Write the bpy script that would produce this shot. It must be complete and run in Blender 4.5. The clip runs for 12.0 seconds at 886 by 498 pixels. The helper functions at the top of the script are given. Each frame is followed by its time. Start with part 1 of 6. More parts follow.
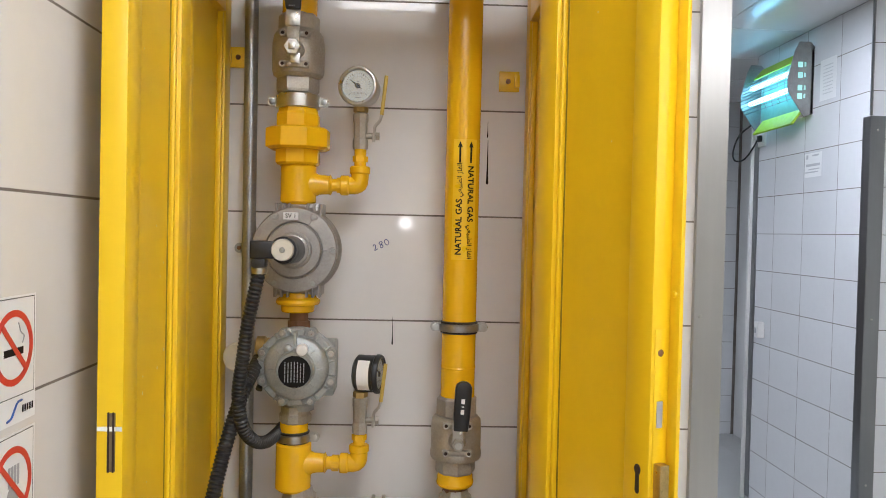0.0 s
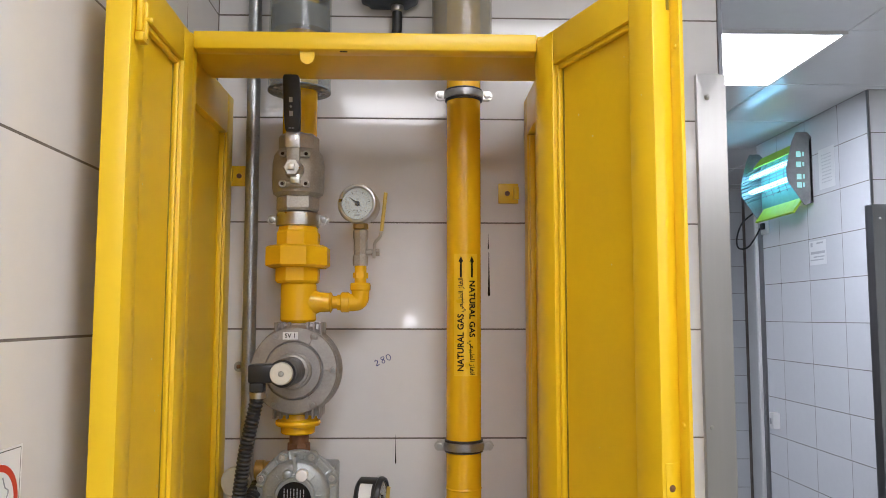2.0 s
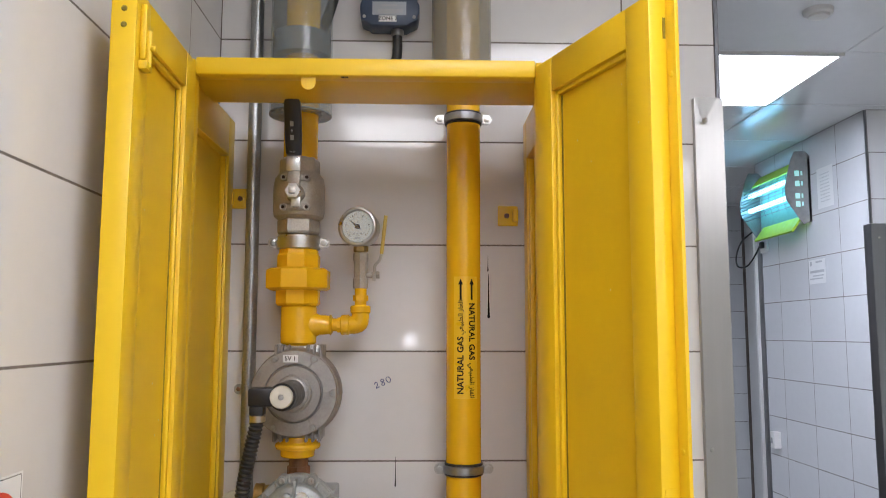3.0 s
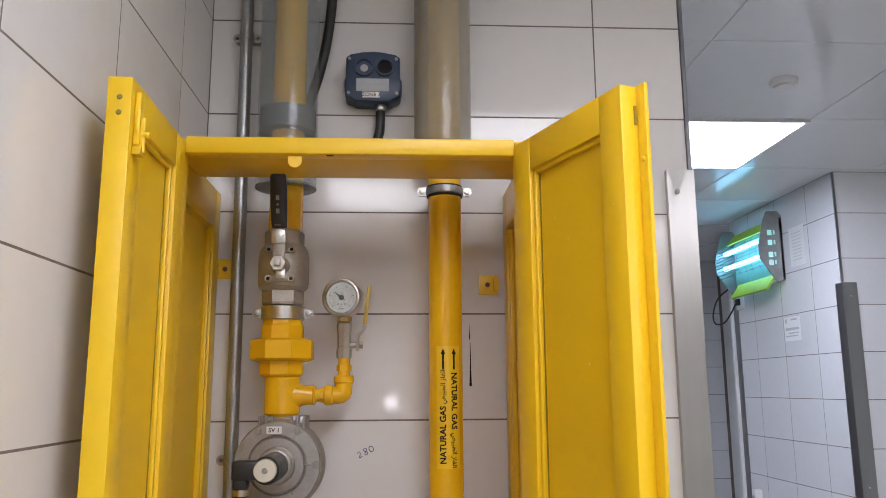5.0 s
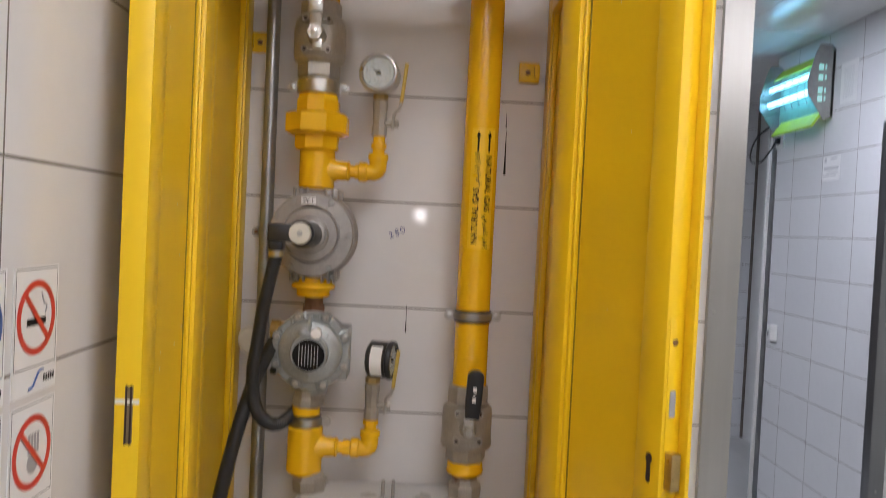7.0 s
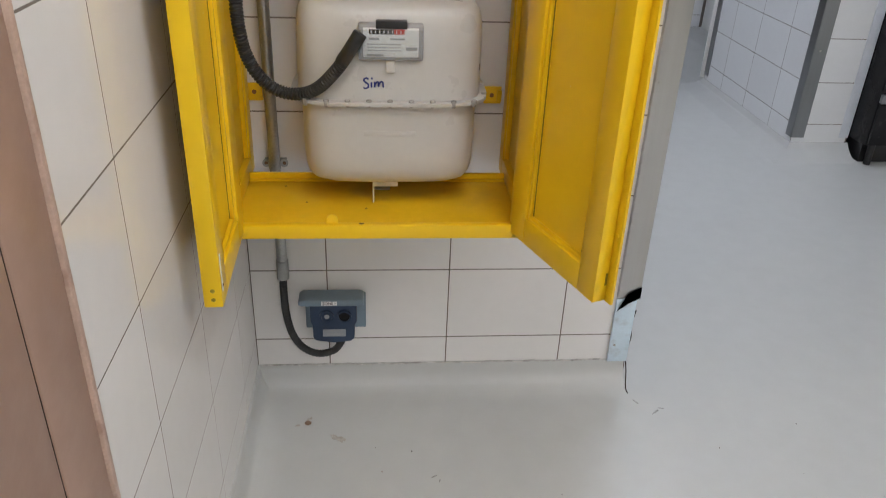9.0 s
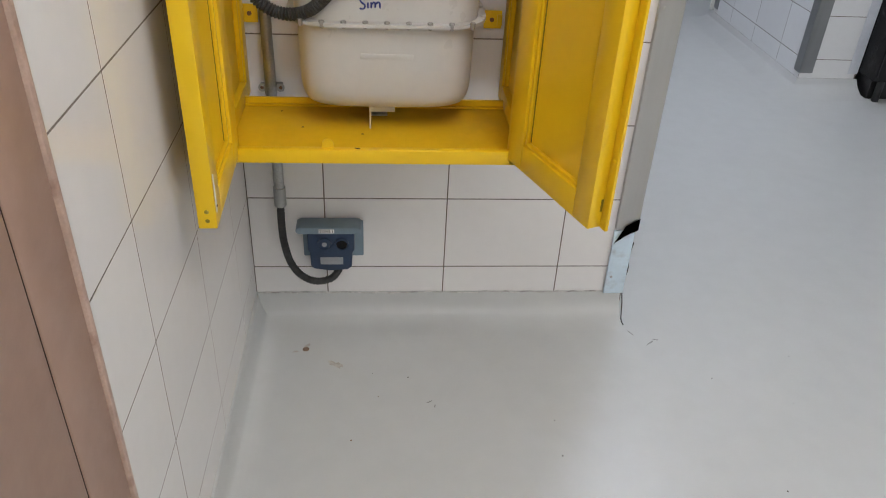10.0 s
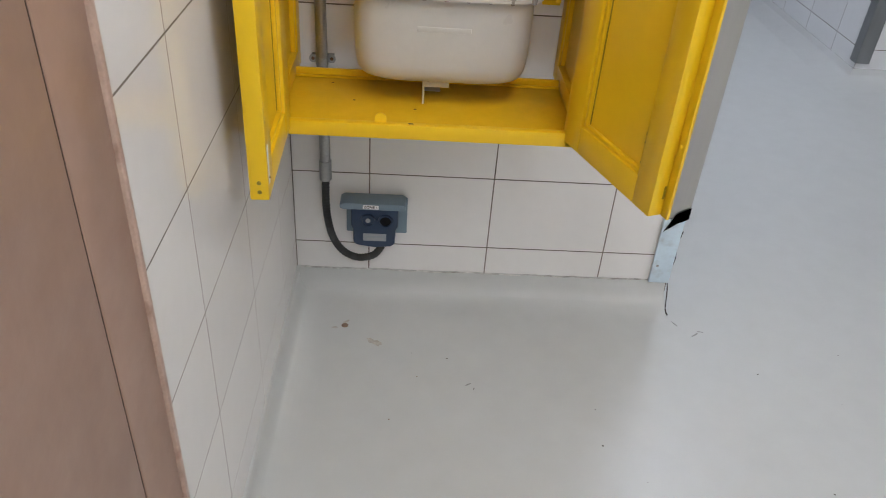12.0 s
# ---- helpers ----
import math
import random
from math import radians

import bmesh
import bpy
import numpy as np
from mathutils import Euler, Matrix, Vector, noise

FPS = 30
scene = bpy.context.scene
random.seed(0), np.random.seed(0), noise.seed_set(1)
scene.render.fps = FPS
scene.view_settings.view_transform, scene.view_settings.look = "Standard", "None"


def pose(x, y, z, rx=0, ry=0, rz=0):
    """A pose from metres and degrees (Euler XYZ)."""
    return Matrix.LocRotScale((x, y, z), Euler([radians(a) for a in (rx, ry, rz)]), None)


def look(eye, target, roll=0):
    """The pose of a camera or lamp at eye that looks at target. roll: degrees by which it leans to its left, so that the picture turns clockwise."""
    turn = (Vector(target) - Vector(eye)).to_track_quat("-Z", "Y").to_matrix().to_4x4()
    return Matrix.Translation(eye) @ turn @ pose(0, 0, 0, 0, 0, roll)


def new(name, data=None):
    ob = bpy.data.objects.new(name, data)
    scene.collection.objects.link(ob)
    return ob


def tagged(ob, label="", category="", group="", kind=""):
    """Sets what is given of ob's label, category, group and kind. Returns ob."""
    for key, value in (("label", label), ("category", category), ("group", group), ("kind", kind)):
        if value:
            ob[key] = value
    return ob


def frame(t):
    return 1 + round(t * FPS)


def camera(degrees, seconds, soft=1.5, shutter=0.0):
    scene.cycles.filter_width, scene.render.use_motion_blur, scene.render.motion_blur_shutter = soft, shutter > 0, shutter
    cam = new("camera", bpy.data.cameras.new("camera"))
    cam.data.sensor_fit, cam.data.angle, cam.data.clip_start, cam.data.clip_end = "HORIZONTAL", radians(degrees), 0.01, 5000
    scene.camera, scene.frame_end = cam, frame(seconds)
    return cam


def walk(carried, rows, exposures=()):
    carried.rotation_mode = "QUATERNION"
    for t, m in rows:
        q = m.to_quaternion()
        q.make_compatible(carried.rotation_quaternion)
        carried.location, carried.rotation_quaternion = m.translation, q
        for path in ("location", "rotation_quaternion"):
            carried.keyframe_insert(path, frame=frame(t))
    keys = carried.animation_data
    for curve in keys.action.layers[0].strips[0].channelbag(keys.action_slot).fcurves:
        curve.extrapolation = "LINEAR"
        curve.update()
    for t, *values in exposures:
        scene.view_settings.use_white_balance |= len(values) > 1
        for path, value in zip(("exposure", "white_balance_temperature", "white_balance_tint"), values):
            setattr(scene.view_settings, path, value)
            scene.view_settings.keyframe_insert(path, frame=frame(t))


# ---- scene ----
cam = camera(59.7, 12.0, soft=0.9, shutter=0.35)
PATH = [
    (0, (0.197, -1.462, 1.524), (0.274, 0.536, 1.481), 1.3),
    (0.5, (0.208, -1.45, 1.537), (0.268, 0.549, 1.536), 0.3),
    (1, (0.208, -1.449, 1.565), (0.269, 0.549, 1.649), 0.2),
    (1.5, (0.208, -1.45, 1.576), (0.269, 0.544, 1.718), 0.1),
    (2, (0.206, -1.449, 1.578), (0.263, 0.542, 1.753), 0.1),
    (2.5, (0.205, -1.452, 1.58), (0.261, 0.538, 1.773), 0.2),
    (3, (0.206, -1.456, 1.588), (0.263, 0.531, 1.806), 0.1),
    (3.5, (0.209, -1.47, 1.61), (0.287, 0.506, 1.91), -0.5),
    (5.3, (0.194, -1.489, 1.614), (0.311, 0.476, 1.969), -0.2),
    (5.5, (0.189, -1.483, 1.608), (0.311, 0.483, 1.957), -0.1),
    (6, (0.19, -1.477, 1.609), (0.303, 0.493, 1.939), 0.3),
    (6.5, (0.188, -1.459, 1.586), (0.293, 0.522, 1.839), 0.5),
    (6.7, (0.172, -1.458, 1.532), (0.283, 0.529, 1.734), 0.8),
    (7, (0.191, -1.467, 1.509), (0.237, 0.532, 1.457), 2.8),
    (7.2, (0.193, -1.477, 1.486), (0.22, 0.517, 1.333), 2.2),
    (7.4, (0.182, -1.495, 1.467), (0.237, 0.488, 1.21), 2.3),
    (7.5, (0.168, -1.504, 1.459), (0.251, 0.467, 1.13), 2.7),
    (7.7, (0.153, -1.539, 1.424), (0.269, 0.403, 0.959), 2.9),
    (9.3, (0.116, -1.642, 1.298), (0.293, 0.081, 0.3), 2.5),
    (9.5, (0.122, -1.639, 1.297), (0.293, 0.069, 0.271), 2.6),
    (10, (0.131, -1.651, 1.28), (0.298, 0.021, 0.195), 3.1),
    (10.5, (0.113, -1.63, 1.263), (0.3, 0.019, 0.146), 3.9),
    (11, (0.117, -1.637, 1.265), (0.29, 0.01, 0.143), 3.7),
    (11.5, (0.111, -1.63, 1.267), (0.257, 0.016, 0.14), 4.5),
    (12, (0.091, -1.621, 1.262), (0.19, 0.024, 0.129), 4.3),
]
walk(cam, [(t, look(e, a, r)) for t, e, a, r in PATH],
     [(0, 0.13, 6100, 12), (1.5, -0.02, 6050, 14), (2.5, -0.06, 6000, 15), (3.5, -0.04, 6000, 15), (5.3, -0.17, 6050, 18), (6.3, -0.21, 6050, 18),
      (7.0, -0.24, 6200, 17), (7.7, -0.02, 6250, 16), (9.3, -0.04, 6200, 12), (10.2, -0.02, 6150, 12), (12.0, -0.01, 6100, 12)])

# ---- light ----
world = bpy.data.worlds.new("world")
scene.world = world
world.use_nodes = True
world.node_tree.nodes["Background"].inputs[0].default_value = (0.75, 0.8, 0.85, 1)
world.node_tree.nodes["Background"].inputs[1].default_value = 0.15

# the small white torch that glints in the glazed tiles
torch = bpy.data.lights.new("torch", "POINT")
torch.energy, torch.shadow_soft_size, torch.color = 0.85, 0.02, (1.0, 0.99, 0.97)
new("torch", torch).location = (0.165, -1.72, 1.56)

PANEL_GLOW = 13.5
CEILING = 2.54


# ---- materials ----
def mat(name, colour, rough=0.5, metal=0.0, spread=0.06, scale=9.0, bump=0.05, bump_scale=120.0, rough_spread=0.08,
        stain=None, stain_amount=0.0, stain_scale=3.0, coat=0.0, per_object=0.0, stretch=None, spec=0.5, mottle=0.0):
    """Colour that drifts at two scales, optional stains, gloss that varies, fine relief."""
    m = bpy.data.materials.new(name)
    m.use_nodes = True
    n, l = m.node_tree.nodes, m.node_tree.links
    b = n["Principled BSDF"]
    b.inputs["Metallic"].default_value = metal
    b.inputs["Coat Weight"].default_value = coat
    b.inputs["Coat Roughness"].default_value = 0.12
    b.inputs["Specular IOR Level"].default_value = spec
    co = n.new("ShaderNodeTexCoord")
    src = co.outputs["Object"]
    if stretch:
        mp = n.new("ShaderNodeMapping")
        mp.inputs["Scale"].default_value = stretch
        l.new(src, mp.inputs["Vector"])
        src = mp.outputs["Vector"]

    def noise_tex(s, detail=4.0):
        t = n.new("ShaderNodeTexNoise")
        t.inputs["Scale"].default_value = s
        t.inputs["Detail"].default_value = detail
        l.new(src, t.inputs["Vector"])
        return t.outputs["Fac"]

    def ramp(fac, lo, hi, out0, out1):
        r = n.new("ShaderNodeMapRange")
        r.inputs["From Min"].default_value, r.inputs["From Max"].default_value = lo, hi
        r.inputs["To Min"].default_value, r.inputs["To Max"].default_value = out0, out1
        l.new(fac, r.inputs["Value"])
        return r.outputs["Result"]

    def mult(colour_socket, fac_socket):
        x = n.new("ShaderNodeVectorMath")
        x.operation = "SCALE"
        l.new(colour_socket, x.inputs[0])
        l.new(fac_socket, x.inputs["Scale"])
        return x.outputs["Vector"]

    rgb = n.new("ShaderNodeRGB")
    rgb.outputs[0].default_value = (*colour, 1)
    big, fine = noise_tex(scale), noise_tex(scale * 11, 3.0)
    c = mult(rgb.outputs[0], ramp(big, 0.3, 0.7, 1 - spread, 1 + spread))
    c = mult(c, ramp(fine, 0.3, 0.7, 1 - spread * 0.5 - mottle, 1 + spread * 0.5 + mottle))
    if per_object:
        oi = n.new("ShaderNodeObjectInfo")
        c = mult(c, ramp(oi.outputs["Random"], 0, 1, 1 - per_object, 1 + per_object))
    if stain:
        mx = n.new("ShaderNodeMix")
        mx.data_type = "RGBA"
        l.new(ramp(noise_tex(stain_scale, 8.0), 0.56, 0.74, 0, stain_amount), mx.inputs["Factor"])
        l.new(c, mx.inputs[6])
        mx.inputs[7].default_value = (*stain, 1)
        c = mx.outputs[2]
    l.new(c, b.inputs["Base Color"])
    l.new(ramp(noise_tex(scale * 2.3), 0.3, 0.7, max(0.02, rough - rough_spread), rough + rough_spread), b.inputs["Roughness"])
    if bump:
        bp = n.new("ShaderNodeBump")
        bp.inputs["Strength"].default_value = bump
        bp.inputs["Distance"].default_value = 0.002
        l.new(noise_tex(bump_scale, 2.0), bp.inputs["Height"])
        l.new(bp.outputs["Normal"], b.inputs["Normal"])
    return m


def glow(name, colour, strength):
    m = bpy.data.materials.new(name)
    m.use_nodes = True
    b = m.node_tree.nodes["Principled BSDF"]
    b.inputs["Base Color"].default_value = (0.8, 0.8, 0.8, 1)
    b.inputs["Emission Color"].default_value = (*colour, 1)
    b.inputs["Emission Strength"].default_value = strength
    return m


def clear(name, colour, cover, rough):
    """Thin translucent plastic: part clear, part cloudy, with a gloss."""
    m = bpy.data.materials.new(name)
    m.use_nodes = True
    n, l = m.node_tree.nodes, m.node_tree.links
    b = n["Principled BSDF"]
    b.inputs["Base Color"].default_value = (*colour, 1)
    b.inputs["Roughness"].default_value = rough
    t = n.new("ShaderNodeBsdfTransparent")
    t.inputs["Color"].default_value = (0.93, 0.95, 0.95, 1)
    mx = n.new("ShaderNodeMixShader")
    no = n.new("ShaderNodeTexNoise")
    no.inputs["Scale"].default_value = 14
    r = n.new("ShaderNodeMapRange")
    r.inputs["To Min"].default_value, r.inputs["To Max"].default_value = cover - 0.08, cover + 0.08
    l.new(no.outputs["Fac"], r.inputs["Value"])
    l.new(r.outputs["Result"], mx.inputs["Fac"])
    l.new(t.outputs[0], mx.inputs[1])
    l.new(b.outputs[0], mx.inputs[2])
    l.new(mx.outputs[0], n["Material Output"].inputs["Surface"])
    return m


TILE = mat("glazed_tile", (0.735, 0.715, 0.695), 0.085, spread=0.02, scale=3, bump=0.012, bump_scale=22, rough_spread=0.02, per_object=0.02, spec=0.42,
           stain=(0.6, 0.55, 0.48), stain_amount=0.12, stain_scale=5)
TILE_FAR = mat("glazed_tile_cool", (0.74, 0.745, 0.75), 0.14, spread=0.02, scale=3, bump=0.012, bump_scale=22, rough_spread=0.03, per_object=0.02)
GROUT = mat("grout", (0.17, 0.145, 0.125), 0.9, spread=0.25, scale=12, bump=0.3, bump_scale=400)
PLASTER = mat("plain_wall", (0.68, 0.68, 0.66), 0.45, spread=0.04, scale=2)
CEIL = mat("ceiling_metal", (0.86, 0.87, 0.87), 0.13, spread=0.02, scale=2, bump=0.02, bump_scale=15, rough_spread=0.04)
FLOOR = mat("grey_vinyl", (0.482, 0.487, 0.473), 0.34, spread=0.02, scale=1.3, bump=0.04, bump_scale=240, rough_spread=0.03, mottle=0.012)
YELLOW = mat("yellow_enamel", (0.83, 0.532, 0.004), 0.36, spread=0.02, scale=5, bump=0.025, bump_scale=160, rough_spread=0.03, stain=(0.72, 0.44, 0.008), stain_amount=0.10, stain_scale=6)
# darkened enamel: holds the shade of grooves and sunken rivets in its colour
YELLOW_DARK = mat("yellow_enamel_shaded", (0.24, 0.175, 0.012), 0.5, spread=0.2, scale=20, bump=0.05)
YPIPE = mat("yellow_pipe_paint", (0.84, 0.475, 0.004), 0.25, spread=0.02, scale=14, bump=0.02, bump_scale=90, rough_spread=0.02, stain=(0.66, 0.36, 0.008), stain_amount=0.09, stain_scale=16)
CHIP = mat("bare_chipped_primer", (0.78, 0.76, 0.70), 0.6, spread=0.06)
STEEL = mat("brushed_steel", (0.52, 0.51, 0.49), 0.34, 1.0, spread=0.06, scale=6, bump=0.02, bump_scale=60, stretch=(1, 1, 0.04), rough_spread=0.05)
grain = STEEL.node_tree.nodes.new("ShaderNodeTangent")
grain.direction_type, grain.axis = "RADIAL", "Z"
STEEL.node_tree.links.new(grain.outputs["Tangent"], STEEL.node_tree.nodes["Principled BSDF"].inputs["Tangent"])
STEEL.node_tree.nodes["Principled BSDF"].inputs["Anisotropic"].default_value = 0.85
# brushed steel with the dark it reflects put into the base colour
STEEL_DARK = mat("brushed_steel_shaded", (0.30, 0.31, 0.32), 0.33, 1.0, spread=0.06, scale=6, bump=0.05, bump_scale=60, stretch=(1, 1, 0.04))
FILM = mat("blue_protective_film", (0.55, 0.66, 0.74), 0.35, spread=0.06, scale=12, stain=(0.3, 0.3, 0.3), stain_amount=0.4, stain_scale=30)
GALV = mat("galvanised_steel", (0.36, 0.365, 0.355), 0.36, 0.85, spread=0.12, scale=25, bump=0.06, bump_scale=150, mottle=0.05)
NICKEL = mat("cast_nickel_brass", (0.40, 0.37, 0.315), 0.46, 0.5, spread=0.1, scale=30, bump=0.22, bump_scale=500, mottle=0.04)
ZINC = mat("zinc_plated", (0.52, 0.51, 0.475), 0.34, 1.0, spread=0.1, scale=40, bump=0.06)
BRASS = mat("brass", (0.50, 0.36, 0.14), 0.35, 0.9, spread=0.15, scale=50, bump=0.05)
RUST = mat("rusty_brown_fitting", (0.20, 0.10, 0.05), 0.6, 0.4, spread=0.3, scale=60, bump=0.3, bump_scale=300)
ALU = mat("die_cast_aluminium", (0.36, 0.345, 0.325), 0.42, 0.7, spread=0.1, scale=26, bump=0.06, bump_scale=420, mottle=0.03, stain=(0.23, 0.205, 0.18), stain_amount=0.6, stain_scale=24)
ALU_GREEN = mat("die_cast_aluminium_green_grey", (0.36, 0.38, 0.37), 0.48, 0.55, spread=0.1, scale=26, bump=0.06, bump_scale=420, mottle=0.03, stain=(0.26, 0.28, 0.27), stain_amount=0.4, stain_scale=24)
BLACK = mat("black_plastic", (0.016, 0.016, 0.017), 0.38, spread=0.15, scale=30, bump=0.06)
RUBBER = mat("black_rubber", (0.022, 0.022, 0.021), 0.5, spread=0.2, scale=40, bump=0.08)
WHITE = mat("white_plastic", (0.78, 0.77, 0.74), 0.4, spread=0.03)
PAPER = mat("white_paper_label", (0.80, 0.80, 0.79), 0.5, spread=0.02, bump=0)
INK = mat("black_ink", (0.012, 0.011, 0.011), 0.7, spread=0.1, bump=0, spec=0.15)
BLUE_INK = mat("blue_marker_ink", (0.02, 0.03, 0.17), 0.5, spread=0.1, bump=0)
RED = mat("red_print", (0.62, 0.05, 0.03), 0.5, spread=0.05, bump=0)
BLUE_PRINT = mat("blue_print", (0.03, 0.09, 0.30), 0.45, spread=0.05, bump=0)
GREY_PRINT = mat("grey_print", (0.35, 0.35, 0.36), 0.5, spread=0.05, bump=0)
METER = mat("cream_meter_paint", (0.56, 0.555, 0.53), 0.32, spread=0.03, scale=5, bump=0.05, bump_scale=260, stain=(0.58, 0.55, 0.47), stain_amount=0.12, stain_scale=9)
NAVY = mat("navy_plastic", (0.022, 0.042, 0.085), 0.4, spread=0.1, scale=20)
BLUEGREY = mat("blue_grey_plastic", (0.17, 0.23, 0.28), 0.42, spread=0.06, scale=14)
GREY_LABEL = mat("grey_foil_label", (0.32, 0.34, 0.36), 0.4, 0.3, spread=0.05)
PALE = mat("pale_cream_plastic", (0.62, 0.60, 0.52), 0.45, spread=0.05)
BROWN = mat("pink_brown_door_paint", (0.35, 0.225, 0.17), 0.42, spread=0.06, scale=4, bump=0.1, bump_scale=90, stain=(0.24, 0.13, 0.09), stain_amount=0.35, stain_scale=7)
BROWN_EDGE = mat("worn_pale_brown_edge", (0.46, 0.33, 0.26), 0.5, spread=0.15, scale=22, bump=0.15, stain=(0.2, 0.09, 0.06), stain_amount=0.7, stain_scale=26)
GAP = mat("dark_gap", (0.035, 0.018, 0.012), 0.9, spread=0.3)
DIRT = mat("rust_brown_dirt", (0.22, 0.14, 0.09), 0.8, spread=0.3, scale=60)
TAPE = mat("black_tape", (0.012, 0.012, 0.012), 0.3, spread=0.1, scale=30, bump=0.2, bump_scale=60)
GAUGE_GLASS = clear("gauge_glass", (0.7, 0.72, 0.7), 0.1, 0.05)
CASE_CLEAR = clear("clear_sleeve", (0.40, 0.42, 0.42), 0.2, 0.12)
CASE_CLOUDY = clear("cloudy_sleeve", (0.46, 0.41, 0.31), 0.42, 0.16)
CASE_RING = clear("grey_sleeve_ring", (0.22, 0.25, 0.27), 0.72, 0.12)
METER_WINDOW = clear("meter_window", (0.45, 0.45, 0.47), 0.09, 0.08)
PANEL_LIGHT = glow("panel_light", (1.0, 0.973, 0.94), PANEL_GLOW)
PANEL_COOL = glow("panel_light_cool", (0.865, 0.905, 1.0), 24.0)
UV_TUBE = glow("ultraviolet_tube", (0.25, 0.68, 1.0), 8.0)
UV_SLOT = glow("lit_vent_slot", (0.05, 0.8, 0.6), 0.7)
DULL_YELLOW = mat("dull_yellow_vinyl", (0.60, 0.43, 0.09), 0.5, spread=0.1, scale=60)
STICKER = mat("yellow_sticker", (0.88, 0.54, 0.006), 0.33, spread=0.02, scale=14, bump=0.01)
SLOT_METAL = mat("dull_brown_slot_metal", (0.20, 0.15, 0.08), 0.5, 0.6, spread=0.15, scale=40)
GLUE_BACK = mat("teal_glue_board", (0.22, 0.5, 0.42), 0.5, spread=0.08, scale=20)
GLUE = mat("yellow_green_glue_board", (0.42, 0.66, 0.03), 0.5, spread=0.08, scale=20)

# ---- shape helpers ----
ORIGIN = {}


def thing(name, at, label, category, group="", kind=""):
    ob = new(name)
    ob.empty_display_size = 0.05
    ob.location = at
    ORIGIN[ob] = Vector(at)
    return tagged(ob, label, category, group, kind)


def part(name, bm, material, parent=None, label="", smooth=34):
    """Links a bmesh, drawn in world places, as one mesh under a thing or a part."""
    at = ORIGIN.get(parent, Vector((0, 0, 0)))
    bmesh.ops.recalc_face_normals(bm, faces=bm.faces)
    bmesh.ops.translate(bm, verts=bm.verts, vec=-at)
    me = bpy.data.meshes.new(name)
    bm.to_mesh(me)
    bm.free()
    me.materials.append(material)
    if smooth:
        for p in me.polygons:
            p.use_smooth = True
        me.set_sharp_from_angle(angle=radians(smooth))
    ob = new(name, me)
    ob.parent = parent
    ORIGIN[ob] = at
    if label:
        ob["label"] = label
    return ob


def solid(name, bm, material, label, category="", kind="", smooth=34):
    return tagged(part(name, bm, material, None, "", smooth), label, category, "", kind)


def box(x0, y0, z0, x1, y1, z1, r=0.0, seg=2, bm=None):
    own = bmesh.new()
    bmesh.ops.create_cube(own, size=1)
    for v in own.verts:
        v.co = Vector(((x0 + x1) / 2 + v.co.x * (x1 - x0), (y0 + y1) / 2 + v.co.y * (y1 - y0), (z0 + z1) / 2 + v.co.z * (z1 - z0)))
    if r:
        bmesh.ops.bevel(own, geom=own.edges[:], offset=r, segments=seg, profile=0.5, affect="EDGES")
    return merge(bm, own)


def merge(bm, own):
    if bm is None:
        return own
    me = bpy.data.meshes.new("tmp")
    own.to_mesh(me)
    own.free()
    bm.from_mesh(me)
    bpy.data.meshes.remove(me)
    return bm


def axes(d):
    d = Vector(d).normalized()
    u = d.cross((0, 0, 1)) if abs(d.z) < 0.9 else d.cross((0, 1, 0))
    u.normalize()
    return d, u, d.cross(u)


def lathe(at, d, profile, seg=28, bm=None, turn=0.0):
    """A body turned round the axis d at a place; profile: (distance along, radius)."""
    bm = bm or bmesh.new()
    at = Vector(at)
    d, u, w = axes(d)
    rings = []
    for h, r in profile:
        rings.append([bm.verts.new(at + d * h + (u * math.cos(a) + w * math.sin(a)) * max(r, 1e-4))
                      for a in (turn + 2 * math.pi * i / seg for i in range(seg))])
    for a, b in zip(rings, rings[1:]):
        for i in range(seg):
            bm.faces.new((a[i], a[(i + 1) % seg], b[(i + 1) % seg], b[i]))
    bm.faces.new(rings[0])
    bm.faces.new(rings[-1])
    return bm


def rod(p, q, r, seg=20, bm=None, r2=None, turn=0.0, chamfer=0.0):
    p, q = Vector(p), Vector(q)
    n = (q - p).length
    r2 = r if r2 is None else r2
    prof = [(0, r), (n, r2)]
    if chamfer:
        prof = [(0, r - chamfer), (chamfer, r), (n - chamfer, r2), (n, r2 - chamfer)]
    return lathe(p, q - p, prof, seg, bm, turn)


def curve_points(points, step):
    """A smooth line through the points, in even steps."""
    p = [Vector(q) for q in points]
    p = [p[0] * 2 - p[1]] + p + [p[-1] * 2 - p[-2]]
    line = []
    for a, b, c, d in zip(p, p[1:], p[2:], p[3:]):
        for i in range(24):
            t = i / 24
            line.append(0.5 * (2 * b + (c - a) * t + (2 * a - 5 * b + 4 * c - d) * t * t + (3 * b - a - 3 * c + d) * t ** 3))
    line.append(p[-2])
    even, run = [line[0]], 0.0
    for a, b in zip(line, line[1:]):
        n = (b - a).length
        while n > 1e-9 and run + n >= step:
            a = a.lerp(b, (step - run) / n)
            n = (b - a).length
            even.append(a.copy())
            run = 0.0
        run += n
    return even


